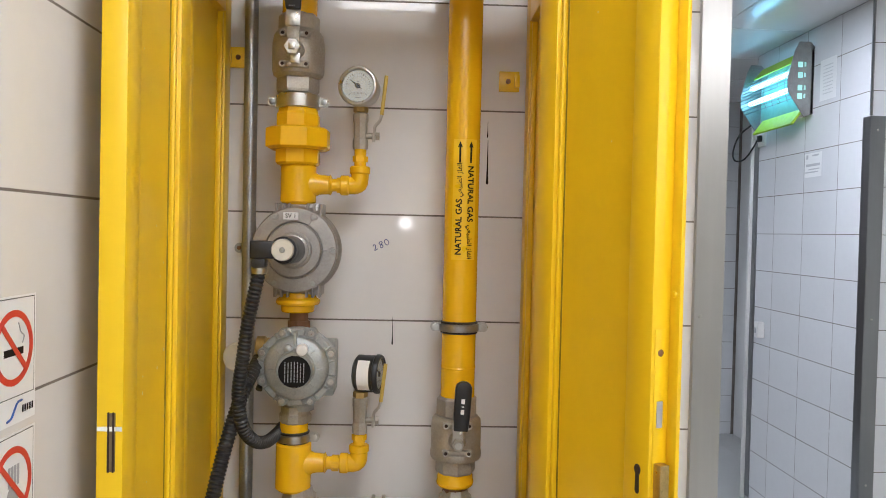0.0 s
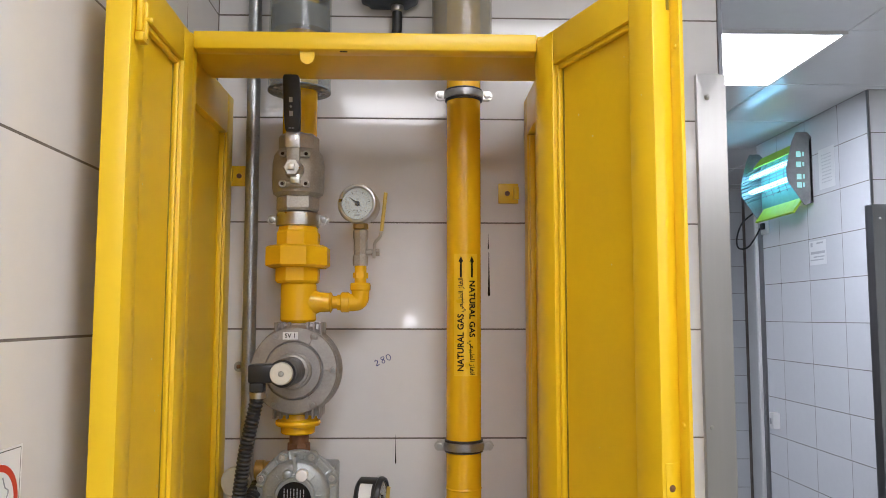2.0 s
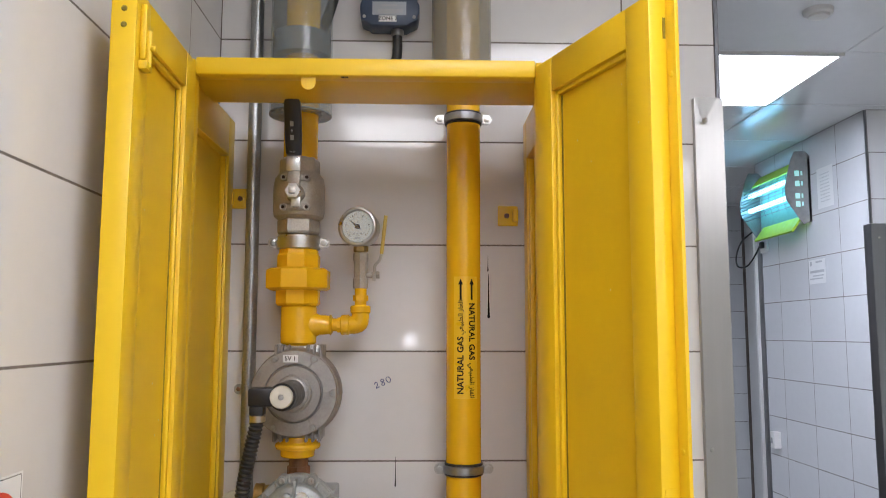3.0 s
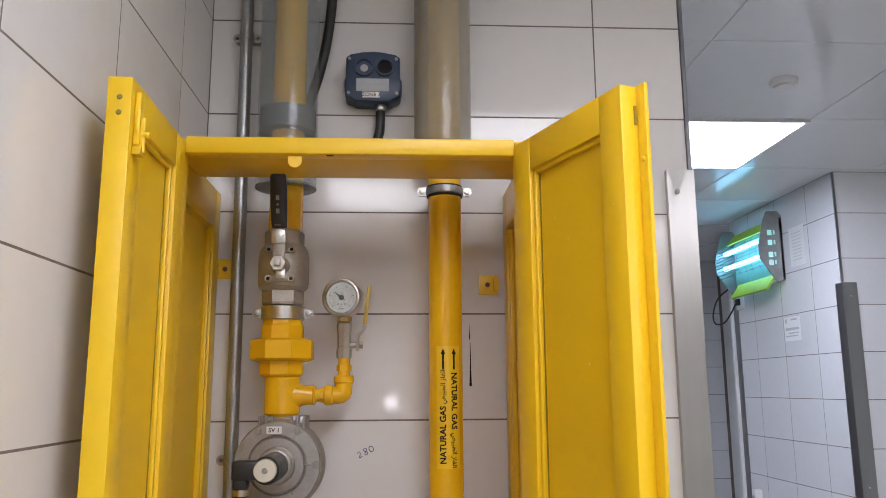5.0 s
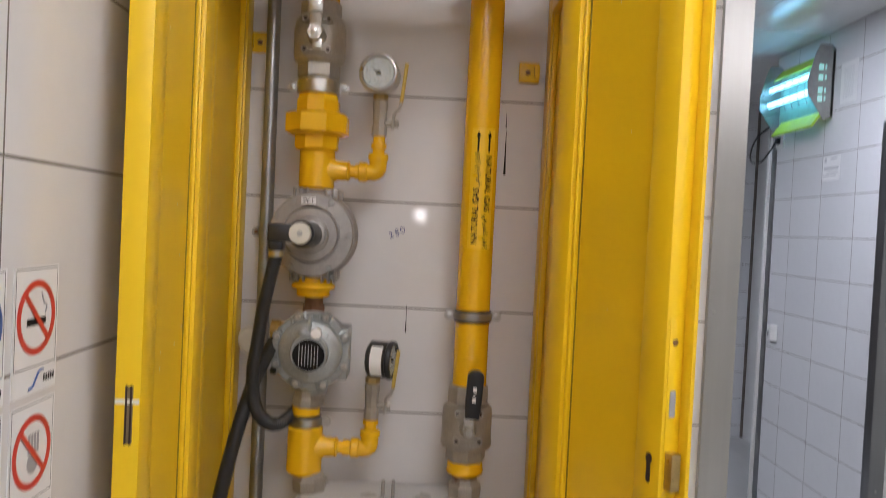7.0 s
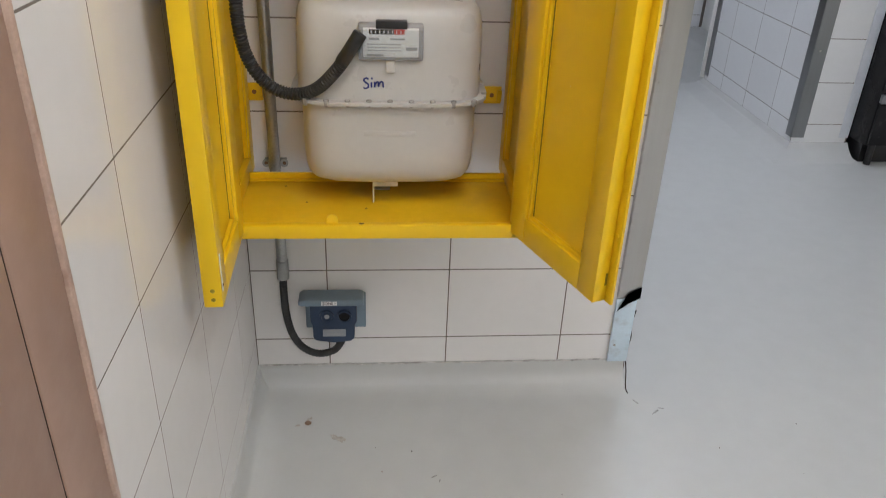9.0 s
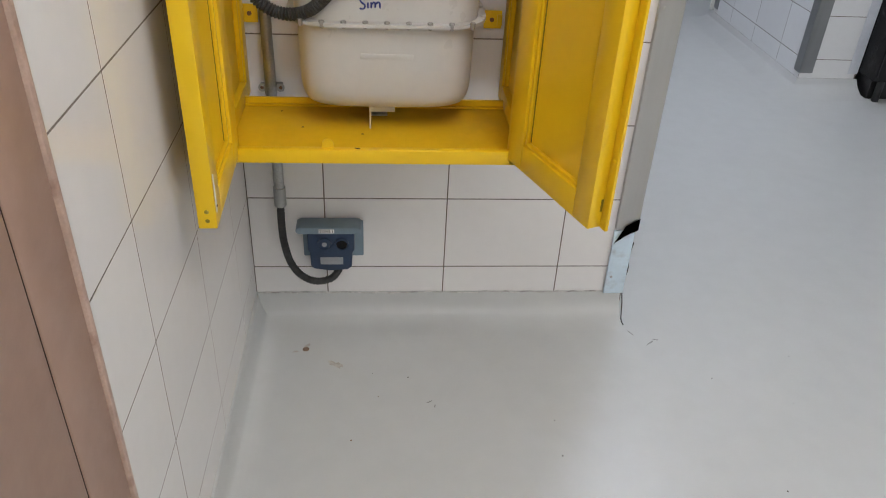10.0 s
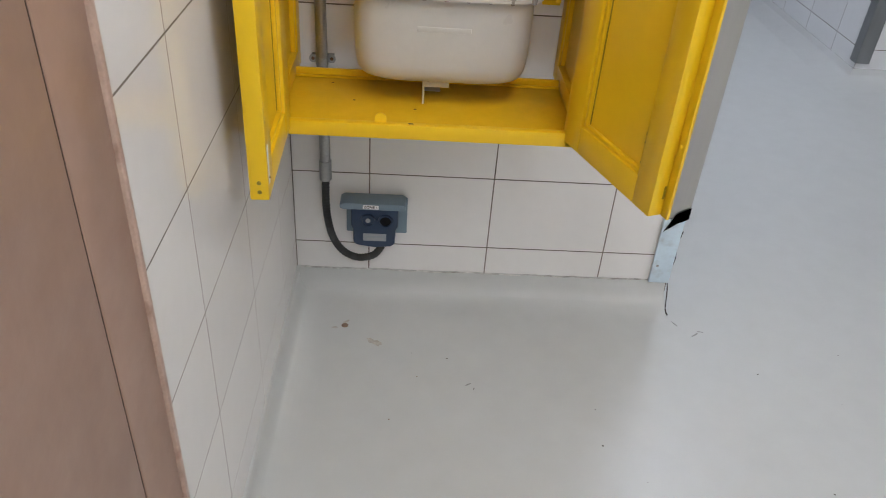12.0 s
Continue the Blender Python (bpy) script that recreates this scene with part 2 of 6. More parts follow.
def sweep(points, radius, step=0.006, seg=12, ribs=None, bm=None):
    """A tube along a smooth line; ribs: the lower radius of every other ring."""
    bm = bm or bmesh.new()
    line = curve_points(points, step)
    if len(line) < 2:
        line.append(Vector(points[-1]))
    up = Vector((0, 1, 0))
    rings = []
    for i, p in enumerate(line):
        d = (line[min(i + 1, len(line) - 1)] - line[max(i - 1, 0)]).normalized()
        u = d.cross(up)
        u = u.normalized() if u.length > 1e-4 else Vector((1, 0, 0))
        w = d.cross(u)
        r = radius if not ribs or i % 4 < 2 else ribs
        rings.append([bm.verts.new(p + (u * math.cos(2 * math.pi * k / seg) + w * math.sin(2 * math.pi * k / seg)) * r) for k in range(seg)])
    for a, b in zip(rings, rings[1:]):
        for i in range(seg):
            bm.faces.new((a[i], a[(i + 1) % seg], b[(i + 1) % seg], b[i]))
    bm.faces.new(rings[0])
    bm.faces.new(rings[-1])
    return bm


def prism(outline, n0, n1, place, r=0.0):
    """An outline in (u, v) raised from n0 to n1; place(u, v, n) gives the world place."""
    bm = bmesh.new()
    low = [bm.verts.new((u, v, n0)) for u, v in outline]
    top = [bm.verts.new((u, v, n1)) for u, v in outline]
    bm.faces.new(low)
    bm.faces.new(top)
    k = len(outline)
    for i in range(k):
        bm.faces.new((low[i], low[(i + 1) % k], top[(i + 1) % k], top[i]))
    bmesh.ops.recalc_face_normals(bm, faces=bm.faces)
    if r:
        bmesh.ops.bevel(bm, geom=[e for e in bm.edges if e.calc_face_angle(0) > 0.6], offset=r, segments=2, profile=0.5, affect="EDGES")
    for v in bm.verts:
        v.co = place(v.co.x, v.co.y, v.co.z)
    return bm


def facing_y(x, z, y):
    """Places for something that faces the room on the back wall."""
    return lambda u, v, n: Vector((x + u, y - n, z + v))


def on_left(y, z, x=-0.184):
    """Places on the left wall: u to the right as seen, towards the corner."""
    return lambda u, v, n: Vector((x + n, y + u, z + v))


def rect(w, h, x=0.0, y=0.0):
    return [(x - w / 2, y - h / 2), (x + w / 2, y - h / 2), (x + w / 2, y + h / 2), (x - w / 2, y + h / 2)]


def disc(r, seg=32, x=0.0, y=0.0, squash=1.0):
    return [(x + r * math.cos(2 * math.pi * i / seg), y + r * squash * math.sin(2 * math.pi * i / seg)) for i in range(seg)]


def ring_flat(r0, r1, n0, n1, place, seg=40):
    bm = bmesh.new()
    loops = [[bm.verts.new(place(r * math.cos(2 * math.pi * i / seg), r * math.sin(2 * math.pi * i / seg), n)) for i in range(seg)]
             for r, n in ((r0, n0), (r0, n1), (r1, n1), (r1, n0))]
    for a, b in zip(loops, loops[1:] + loops[:1]):
        for i in range(seg):
            bm.faces.new((a[i], a[(i + 1) % seg], b[(i + 1) % seg], b[i]))
    return bm


def letters(text, height, place, depth=0.0006, shear=0.0, squeeze=1.0, bold=0.012):
    """A flat mesh of the text, its middle at u = v = 0."""
    cu = bpy.data.curves.new("letters", "FONT")
    cu.body, cu.size, cu.extrude, cu.shear = text, height / 0.7, depth / 2, shear
    cu.offset = bold * cu.size
    cu.align_x, cu.align_y, cu.resolution_u = "CENTER", "CENTER", 3
    ob = new("letters", cu)
    bpy.context.view_layer.update()
    me = bpy.data.meshes.new_from_object(ob.evaluated_get(bpy.context.evaluated_depsgraph_get()))
    bpy.data.objects.remove(ob)
    bm = bmesh.new()
    bm.from_mesh(me)
    bpy.data.meshes.remove(me)
    for v in bm.verts:
        v.co = place(v.co.x * squeeze, v.co.y, v.co.z + depth / 2)
    return bm


def bars(rows, place, n=0.0004):
    """Unreadable writing: small bars (u, v, width, height)."""
    bm = bmesh.new()
    for u, v, w, h in rows:
        q = [bm.verts.new(place(a, b, n)) for a, b in rect(w, h, u, v)]
        bm.faces.new(q)
    return bm


def word_bars(width, lines, pitch, height, seed):
    rng = random.Random(seed)
    out = []
    for i in range(lines):
        u = -width / 2
        while u < width / 2 - height:
            w = min(rng.uniform(1.2, 4.5) * height, width / 2 - u)
            out.append((u + w / 2, (lines - 1) / 2 * pitch - i * pitch, w, height))
            u += w + height * 0.7
    return out


# ---- large structure ----
XL, XE = -0.184, 0.787      # left wall, free end of the back wall
COVE = 0.073
COURSES = [COVE] + [0.155 + 0.2 * k for k in range(12)] + [CEILING]

floor = solid("floor", box(-3, -5, -0.1, 5, 5, 0), FLOOR, "smooth pale grey vinyl kitchen floor with small specks", "floor", "structure", smooth=0)
bm = box(-3, -5, CEILING, 5, 5, CEILING + 0.1)
# thin joints between the ceiling panels stand as shallow ribs
for i in range(-4, 9):
    box(1.043 + 0.6 * i - 0.002, -5, CEILING - 0.0025, 1.043 + 0.6 * i + 0.002, 5, CEILING + 0.001, bm=bm)
for i in range(-10, 7):
    box(-3, 1.033 + 0.6 * i - 0.002, CEILING - 0.002, 5, 1.033 + 0.6 * i + 0.002, CEILING + 0.001, bm=bm)
ceiling = solid("ceiling", bm, CEIL, "light grey metal panel ceiling with fine joints", "ceiling", "structure", smooth=0)

wall_back = solid("wall_back", box(XL - 0.2, 0.0003, 0, XE, 0.13, CEILING), GROUT, "white glazed tile wall behind the yellow gas cabinet", "wall", "structure", smooth=0)
wall_left = solid("wall_left", box(XL - 0.15, -0.955, 0, XL - 0.0003, 0.0018, CEILING), GROUT, "white glazed tile wall beside the gas cabinet", "wall", "structure", smooth=0)
# the next four walls are unseen, added to close the room and bounce light
bm = box(XL - 0.15, -5, 0, XL - 0.004, -2.05, CEILING)
box(XL - 0.15, -2.05, 2.14, XL - 0.004, -0.955, CEILING, bm=bm)
solid("wall_left_rear", bm, PLASTER, "unseen plain pale wall beyond the brown door", "wall", "structure", smooth=0)
solid("wall_rear", box(-3, -5.1, 0, 5, -5, CEILING), PLASTER, "plain pale wall out of view", "wall", "structure", smooth=0)
solid("wall_right", box(5, -5, 0, 5.1, 5, CEILING), PLASTER, "plain pale wall out of view", "wall", "structure", smooth=0)
solid("wall_far_left", box(-3, 0.13, 0, -2.9, 5, CEILING), PLASTER, "unseen plain pale wall closing the next room", "wall", "structure", smooth=0)
FX, FY, FY2, FX2 = 2.09, 1.695, 2.78, 2.37
wall_pier = solid("wall_pier", box(FX + 0.0003, FY + 0.0003, 0, FX2, FY2, CEILING), GROUT, "white tiled pier in the room beyond the opening", "wall", "structure", smooth=0)
wall_niche = solid("wall_niche", box(FX2, 2.5, 0, 5, FY2, CEILING), PLASTER, "plain wall behind the dark appliance", "wall", "structure", smooth=0)
wall_recess = solid("wall_recess", box(2.62, FY2, 0, 2.8, 4.2, CEILING), PLASTER, "white wall of the recess past the pier", "wall", "structure", smooth=0)
wall_far = solid("wall_far", box(-3, 4.2003, 0, 2.62, 4.3, CEILING), GROUT, "white tiled wall at the far end of the next room", "wall", "structure", smooth=0)


def cove(name, line, r=COVE, reach=1.0, straight=0.0):
    """A rounded skirting of floor vinyl along a line of (x, y, out x, out y); out points into the room."""
    bm = bmesh.new()
    prof = [(0.0, r + 0.003), (0.004, r)] + [(0.004 + reach * r * (1 - math.cos(t)), r * (1 - math.sin(t)) + 0.0012) for t in (math.pi / 2 * i / 9 for i in range(1, 10))]
    if straight:
        n = len(prof) - 2
        prof[2:] = [(u + straight * (0.004 + reach * r * (i + 1) / n - u), v + straight * (r * (1 - (i + 1) / n) + 0.0012 - v)) for i, (u, v) in enumerate(prof[2:])]
    prof += [(0.003 + r * reach + 0.012 * (1 - straight), 0.0005), (0.0, -0.002)]
    ends = [[bm.verts.new(p + out * u + Vector((0, 0, v))) for u, v in prof] for p, out in ((Vector((x, y, 0)), Vector((a, b, 0))) for x, y, a, b in line)]
    k = len(prof)
    for s, t in zip(ends, ends[1:]):
        for i in range(k):
            bm.faces.new((s[i], s[(i + 1) % k], t[(i + 1) % k], t[i]))
    bm.faces.new(ends[0])
    bm.faces.new(ends[-1])
    return solid(name, bm, FLOOR, "grey vinyl cove skirting rounding into the floor", "skirting", "structure", smooth=50)


skirting = cove("baseboard_1", [(XL, -0.95, 1, 0), (XL, 0, 1, -1), (XE - 0.005, 0, 0, -1)])
cove("baseboard_2", [(FX2 + 0.01, FY, 0, -1), (FX, FY, -1, -1), (FX, FY2, -1, 1), (2.62, FY2, -1, 1), (2.62, 4.2, -1, -1), (0.5, 4.2, 0, -1)], 0.062, 1.7, 0.5)

# ---- brown door in the left wall ----
door = thing("door_1", (XL, -1.5, 0), "closed pink-brown painted wooden door with a worn frame", "door", "", "structure")
part("door_leaf", box(XL - 0.045, -1.97, 0.006, XL - 0.0015, -1.0645, 2.06, 0.001), BROWN, door)
part("door_frame", box(XL - 0.12, -1.061, 0.0, XL - 0.001, -0.967, 2.14, 0.001), BROWN, door, "pink-brown door frame with scuffs")
part("frame_edge", box(XL - 0.02, -0.967, 0.0, XL + 0.004, -0.9555, 2.14, 0.003), BROWN_EDGE, door, "worn pale edge of the door frame")
part("door_frame", box(XL - 0.12, -2.05, 0.0, XL + 0.006, -1.975, 2.14, 0.003), BROWN, door)
part("door_head", box(XL - 0.12, -1.975, 2.065, XL + 0.006, -1.064, 2.14, 0.003), BROWN, door)
part("door_gap", box(XL - 0.12, -1.0643, 0.0, XL - 0.0025, -1.0612, 2.064), GAP, door)

# ---- steel guard on the free end of the back wall ----
guard = thing("corner_guard", (XE, 0, 0), "brushed stainless steel corner guard on the tiled wall end", "corner guard")
bm = box(0.734, -0.013, 0.275, 0.7905, -0.0105, 2.044, 0.0008)
box(0.734, -0.0125, 0.275, 0.7362, 0.001, 2.044, bm=bm)
box(0.7885, -0.0125, 0.275, 0.7905, 0.14, 2.044, bm=bm)
part("sheet", bm, STEEL, guard, smooth=0)
bm = bmesh.new()
tri = [bm.verts.new(v) for v in ((0.7365, -0.0155, 2.0445), (0.778, -0.0155, 2.0445), (0.752, -0.0165, 1.998))]
bm.faces.new(tri)
bmesh.ops.solidify(bm, geom=bm.faces[:], thickness=0.0015)
part("bent_flap", bm, STEEL, guard, "bent triangular flap of sheet steel")
part("screw", lathe((0.7515, -0.0185, 1.9975), (0, -1, 0), [(0, 0.0055), (0.003, 0.005), (0.005, 0.002)], 14), ZINC, guard)
for z in (1.375, 0.835):
    part("screw", lathe((0.7455, -0.013, z), (0, -1, 0), [(0, 0.004), (0.0015, 0.0035), (0.002, 0.001)], 12), ZINC, guard)
bm = bmesh.new()
v = [bm.verts.new(p) for p in ((0.7335, -0.016, 0.235), (0.757, -0.016, 0.288), (0.791, -0.016, 0.309), (0.791, -0.016, 0.275), (0.766, -0.016, 0.262))]
bm.faces.new(v)
bmesh.ops.solidify(bm, geom=bm.faces[:], thickness=0.004)
part("tape", bm, TAPE, guard, "torn strip of black tape")
shoe = box(0.733, -0.0115, 0.0745, 0.786, -0.004, 0.27, 0.0008)
shoe_ob = part("foot_sheet", shoe, FILM, guard, "pale blue filmed foot of the guard")
part("screw", lathe((0.746, -0.0115, 0.128), (0, -1, 0), [(0, 0.004), (0.0015, 0.003), (0.002, 0.001)], 12), GALV, shoe_ob)
part("torn_edge", sweep([(0.786, -0.006, 0.076), (0.783, -0.008, 0.11), (0.788, -0.009, 0.15), (0.784, -0.008, 0.19), (0.789, -0.009, 0.235)], 0.0016, 0.008, 6), RUBBER, shoe_ob, "dark torn edge of the film")
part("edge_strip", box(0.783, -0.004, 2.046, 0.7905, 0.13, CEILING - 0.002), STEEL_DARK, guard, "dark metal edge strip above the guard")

# ---- gas cabinet ----
CX0, CX1, CYF, CYB, CZ0, CZ1 = -0.176, 0.428, -0.351, -0.004, 0.625, 1.989
cab = thing("gas_cabinet", (0.126, 0, CZ0), "open yellow enamelled steel gas cabinet hung on the tiled wall", "cabinet")
for side, xi, xo in (("left", -0.150, CX0), ("right", 0.402, CX1)):
    s = 1 if xo > xi else -1
    panel = part("side_panel", box(min(xi + s * 0.014, xo), CYF + 0.03, CZ0 + 0.02, max(xi + s * 0.014, xo), CYB - 0.02, CZ1 - 0.02), YELLOW, cab)
    lo, hi = min(xi, xo), max(xi, xo)
    part("stile", box(lo, CYF + 0.028, 0.625, hi, CYF + 0.075, CZ1, 0.002), YELLOW, panel)
    part("stile", box(lo, CYB - 0.04, 0.625, hi, CYB, CZ1, 0.002), YELLOW, panel)
    part("rail", box(lo, CYF + 0.0751, 0.625, hi, CYB - 0.0401, 0.665, 0.002), YELLOW, panel)
    part("rail", box(lo, CYF + 0.075, CZ1 - 0.075, hi, CYB - 0.04, CZ1, 0.002), YELLOW, panel)
    b0, b1 = (xi + s * 0.004, xi + s * 0.014)
    for y0, y1 in ((CYF + 0.0755, CYF + 0.083), (CYB - 0.048, CYB - 0.0405)):
        part("bead", box(min(b0, b1), y0, 0.6655, max(b0, b1), y1, CZ1 - 0.076, 0.002), YELLOW, panel)
    fx0, fx1 = (CX0, -0.1265) if side == "left" else (0.3755, CX1)
    part("front_stile", box(fx0, CYF, CZ0, fx1, CYF + 0.0275, CZ1, 0.002), YELLOW, cab)
part("top_rail", box(-0.126, CYF, 1.9655, 0.375, CYF + 0.03, CZ1 + 0.003, 0.003), YELLOW, cab)
part("top_plate", box(-0.149, CYF + 0.0305, 1.9785, 0.401, -0.165, CZ1 - 0.002, 0.002), YELLOW, cab)
# added bar whose shadow draws the dark line of the rail seam
part("plate_lip", box(-0.125, CYF + 0.047, 1.9725, 0.374, CYF + 0.0495, 1.9783, 0.0006), YELLOW, cab)
part("screw", lathe((-0.118, CYF + 0.04, 1.9785), (0, 0, -1), [(0, 0.0035), (0.002, 0.0025)], 10), RUST, cab)
part("bottom_rail", box(-0.1495, CYF, CZ0, 0.4015, CYF + 0.016, 0.653, 0.002), YELLOW, cab)
DUSTY = mat("dusty_yellow_enamel", (0.76, 0.47, 0.006), 0.48, spread=0.05, scale=6, bump=0.04, bump_scale=200, stain=(0.42, 0.25, 0.03), stain_amount=0.55, stain_scale=6)
tray = part("bottom_tray", box(-0.1495, CYF + 0.0165, 0.6255, 0.4015, -0.0805, 0.631, 0.001), DUSTY, cab, "yellow tray with dust and a few chips")
part("back_rail", box(-0.1495, -0.089, 0.6315, 0.4015, -0.081, 0.648, 0.002), YELLOW, cab)
part("back_lip", box(-0.1495, -0.098, 0.6315, 0.4015, -0.0895, 0.636, 0.0015), YELLOW, cab)
for z, up in ((1.965, -1), (0.6528, 1)):
    arch = [(-0.0105, 0.0), (0.0105, 0.0)] + [(0.0105 * math.cos(a), up * (0.008 + 0.0105 * math.sin(a))) for a in (math.pi * i / 10 for i in range(11))]
    part("door_stop", prism(arch, 0, 0.003, facing_y(0.038, z, CYF + 0.012)), YELLOW, cab, "small rounded door stop tab")
part("slot", box(0.086, -0.3455, 1.9647, 0.097, -0.3415, 1.9658), GAP, cab)
part("slot", box(0.088, -0.3445, 0.6524, 0.097, -0.3405, 0.6534), GAP, cab)
for x, y in ((-0.02, -0.2), (0.10, -0.23), (-0.07, -0.12)):
    part("paint_chip", lathe((x, y, 0.631), (0, 0, 1), [(0, 0.003), (0.0004, 0.002)], 7), RUST, tray)
for x, z in ((-0.138, 1.841), (0.371, 1.811), (0.376, 0.799), (-0.140, 0.80)):
    s = 1 if x > 0 else -1
    b = part("wall_bracket", box(x - 0.019, -0.006, z - 0.019, x + 0.019, -0.0005, z + 0.019, 0.001), YELLOW, cab)
    part("bolt", lathe((x - s * 0.002, -0.006, z), (0, -1, 0), [(0, 0.005), (0.002, 0.0045), (0.0025, 0.002)], 10), RUST, b)
    part("lug", box(x + s * 0.014 - 0.005, -0.014, z - 0.012, x + s * 0.014 + 0.005, -0.006, z + 0.012, 0.001), YELLOW, b)


def cabinet_door(hx, hy, ux, uy, nx, ny, width, thick, label):
    """A framed steel door; u runs from the hinge, n from the inner face outwards."""
    u, n = Vector((ux, uy, 0)).normalized(), Vector((nx, ny, 0)).normalized()
    hinge = Vector((hx, hy, 0))
    d = thing("cabinet_door", (hx, hy, 0.632), label, "cabinet door")
    z0, z1 = 0.638, 1.981

    def at(a, b, z):
        return hinge + u * a + n * b + Vector((0, 0, z))

    def block(a0, a1, n0, n1, h0, h1, r=0.0):
        bm = box(a0, n0, h0, a1, n1, h1, r)
        for v in bm.verts:
            v.co = at(v.co.x, v.co.y, v.co.z)
        return bm
    st = 0.046
    part("stile", block(0, st, 0, thick, z0, z1, 0.002), YELLOW, d)
    part("stile", block(width - st, width, 0, thick, z0, z1, 0.002), YELLOW, d)
    part("rail", block(st, width - st, 0.0004, thick, z1 - st - 0.004, z1, 0.0015), YELLOW, d)
    part("rail", block(st, width - st, 0.0004, thick, z0, z0 + st + 0.004, 0.0015), YELLOW, d)
    pan = part("panel", block(st, width - st, 0.013, thick - 0.004, z0 + st, z1 - st), YELLOW, d)
    for a0, a1, h0, h1 in ((st, st + 0.0075, z0 + st + 0.004, z1 - st - 0.004), (width - st - 0.0075, width - st, z0 + st + 0.004, z1 - st - 0.004),
                           (st + 0.0075, width - st - 0.0075, z1 - st - 0.0115, z1 - st - 0.004), (st + 0.0075, width - st - 0.0075, z0 + st + 0.004, z0 + st + 0.0115)):
        part("bead", block(a0, a1, 0.005, 0.013, h0, h1, 0.0025), YELLOW, pan)
    # thin dark strips draw the shade of the grooves beside the beads
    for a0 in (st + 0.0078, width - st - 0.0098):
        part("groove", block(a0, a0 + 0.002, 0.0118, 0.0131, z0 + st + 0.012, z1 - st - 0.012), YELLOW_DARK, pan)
    return d, at, block


# left door: stands square to the wall, its free edge shows a slot and a pull bolt
dl, at_l, block_l = cabinet_door(-0.1235, -0.352, 0.0055, -0.252, -1, -0.02, 0.252, 0.029, "open yellow steel cabinet door with a slot in its edge")
plate = part("edge_slot", block_l(0.2515, 0.2524, 0.008, 0.017, 1.252, 1.317), SLOT_METAL, dl, "dull metal slot for the lock")
for n0 in (0.0093, 0.0145):
    part("slot_gap", block_l(0.2523, 0.2527, n0, n0 + 0.0022, 1.251, 1.318, 0.0002), GAP, plate)
part("scrape", block_l(0.2521, 0.2525, 0.001, 0.028, 1.297, 1.302), CHIP, dl, "white scraped paint mark")
for z in (1.936, 1.955):
    part("rivet", lathe(at_l(0.252, 0.014, z), at_l(1, 0, 0) - at_l(0, 0, 0), [(0, 0.0036), (0.0012, 0.0022)], 10), YELLOW_DARK, dl)
for z in (0.652, 0.668):
    part("rivet", lathe(at_l(0.252, 0.014, z), at_l(1, 0, 0) - at_l(0, 0, 0), [(0, 0.0036), (0.0012, 0.0022)], 10), YELLOW_DARK, dl)
bolt = part("pull_bolt", block_l(0.226, 0.241, -0.008, -0.0005, 1.9, 1.966, 0.002), YELLOW, dl, "yellow painted sliding bolt")
part("bolt_bar", rod(at_l(0.2335, -0.0095, 1.892), at_l(0.2335, -0.0095, 1.935), 0.0035, 10), YELLOW, bolt)
part("bolt_knob", lathe(at_l(0.2335, -0.011, 1.914), at_l(0, -1, 0) - at_l(0, 0, 0), [(0, 0.0035), (0.005, 0.0042), (0.007, 0.003)], 12), YELLOW, bolt)
part("bolt_keeper", block_l(0.224, 0.243, -0.011, -0.0005, 1.888, 1.8985, 0.0015), YELLOW, bolt)
part("lower_bolt_plate", block_l(0.2425, 0.2495, -0.0018, -0.0005, 0.665, 0.73, 0.0008), CHIP, dl, "scraped pale lower bolt plate")
part("rivet", lathe(at_l(0.246, -0.0018, 0.676), at_l(0, -1, 0) - at_l(0, 0, 0), [(0, 0.0025), (0.001, 0.0015)], 8), RUST, dl)
rng = random.Random(5)
for i in range(16):
    a, z, s = rng.uniform(0.06, 0.20), rng.gauss(1.33, 0.16), rng.uniform(0.0006, 0.0016)
    part("paint_fleck", block_l(a, a + s, 0.0125, 0.0129, z, z + s * rng.uniform(1, 3)), CHIP, dl)

# right door: swung further, with the overlapping lip, the lock and a keyhole
dr, at_r, block_r = cabinet_door(0.3735, -0.352, 0.0945, -0.252, 0.936, 0.351, 0.269, 0.029, "open yellow steel cabinet door with a lip, lock and keyhole")
lip = part("closing_lip", block_r(0.2695, 0.286, 0.0235, 0.029, 0.638, 1.981, 0.001), YELLOW, dr)
for z in (1.885, 1.46, 0.76):
    part("rivet", lathe(at_r(0.277, 0.0235, z), at_r(0, -1, 0) - at_r(0, 0, 0), [(0, 0.0042), (0.0014, 0.003), (0.0018, 0.001)], 12), YELLOW, lip)
lock = part("lock_plate", block_r(0.2692, 0.2703, 0.004, 0.02, 1.19, 1.42, 0.0004), YELLOW, dr)
part("latch", block_r(0.2703, 0.2712, 0.008, 0.016, 1.308, 1.338), GREY_PRINT, lock, "bare metal latch")
part("lock_bolt", block_r(0.27, 0.283, 0.006, 0.0185, 1.225, 1.268, 0.001), BRASS, lock, "bare brass lock bolt")
for z in (1.393, 1.197):
    part("screw", lathe(at_r(0.2703, 0.012, z), at_r(1, 0, 0) - at_r(0, 0, 0), [(0, 0.0042), (0.001, 0.002)], 10), RUST, lock)
key = [(0.0055 * math.cos(a), 0.009 + 0.0062 * math.sin(a)) for a in (radians(-55 + i * 290 / 14) for i in range(15))]
key += [(-0.0032, -0.004), (-0.0036, -0.016), (-0.001, -0.019), (0.002, -0.019), (0.0036, -0.016), (0.0032, -0.004)]
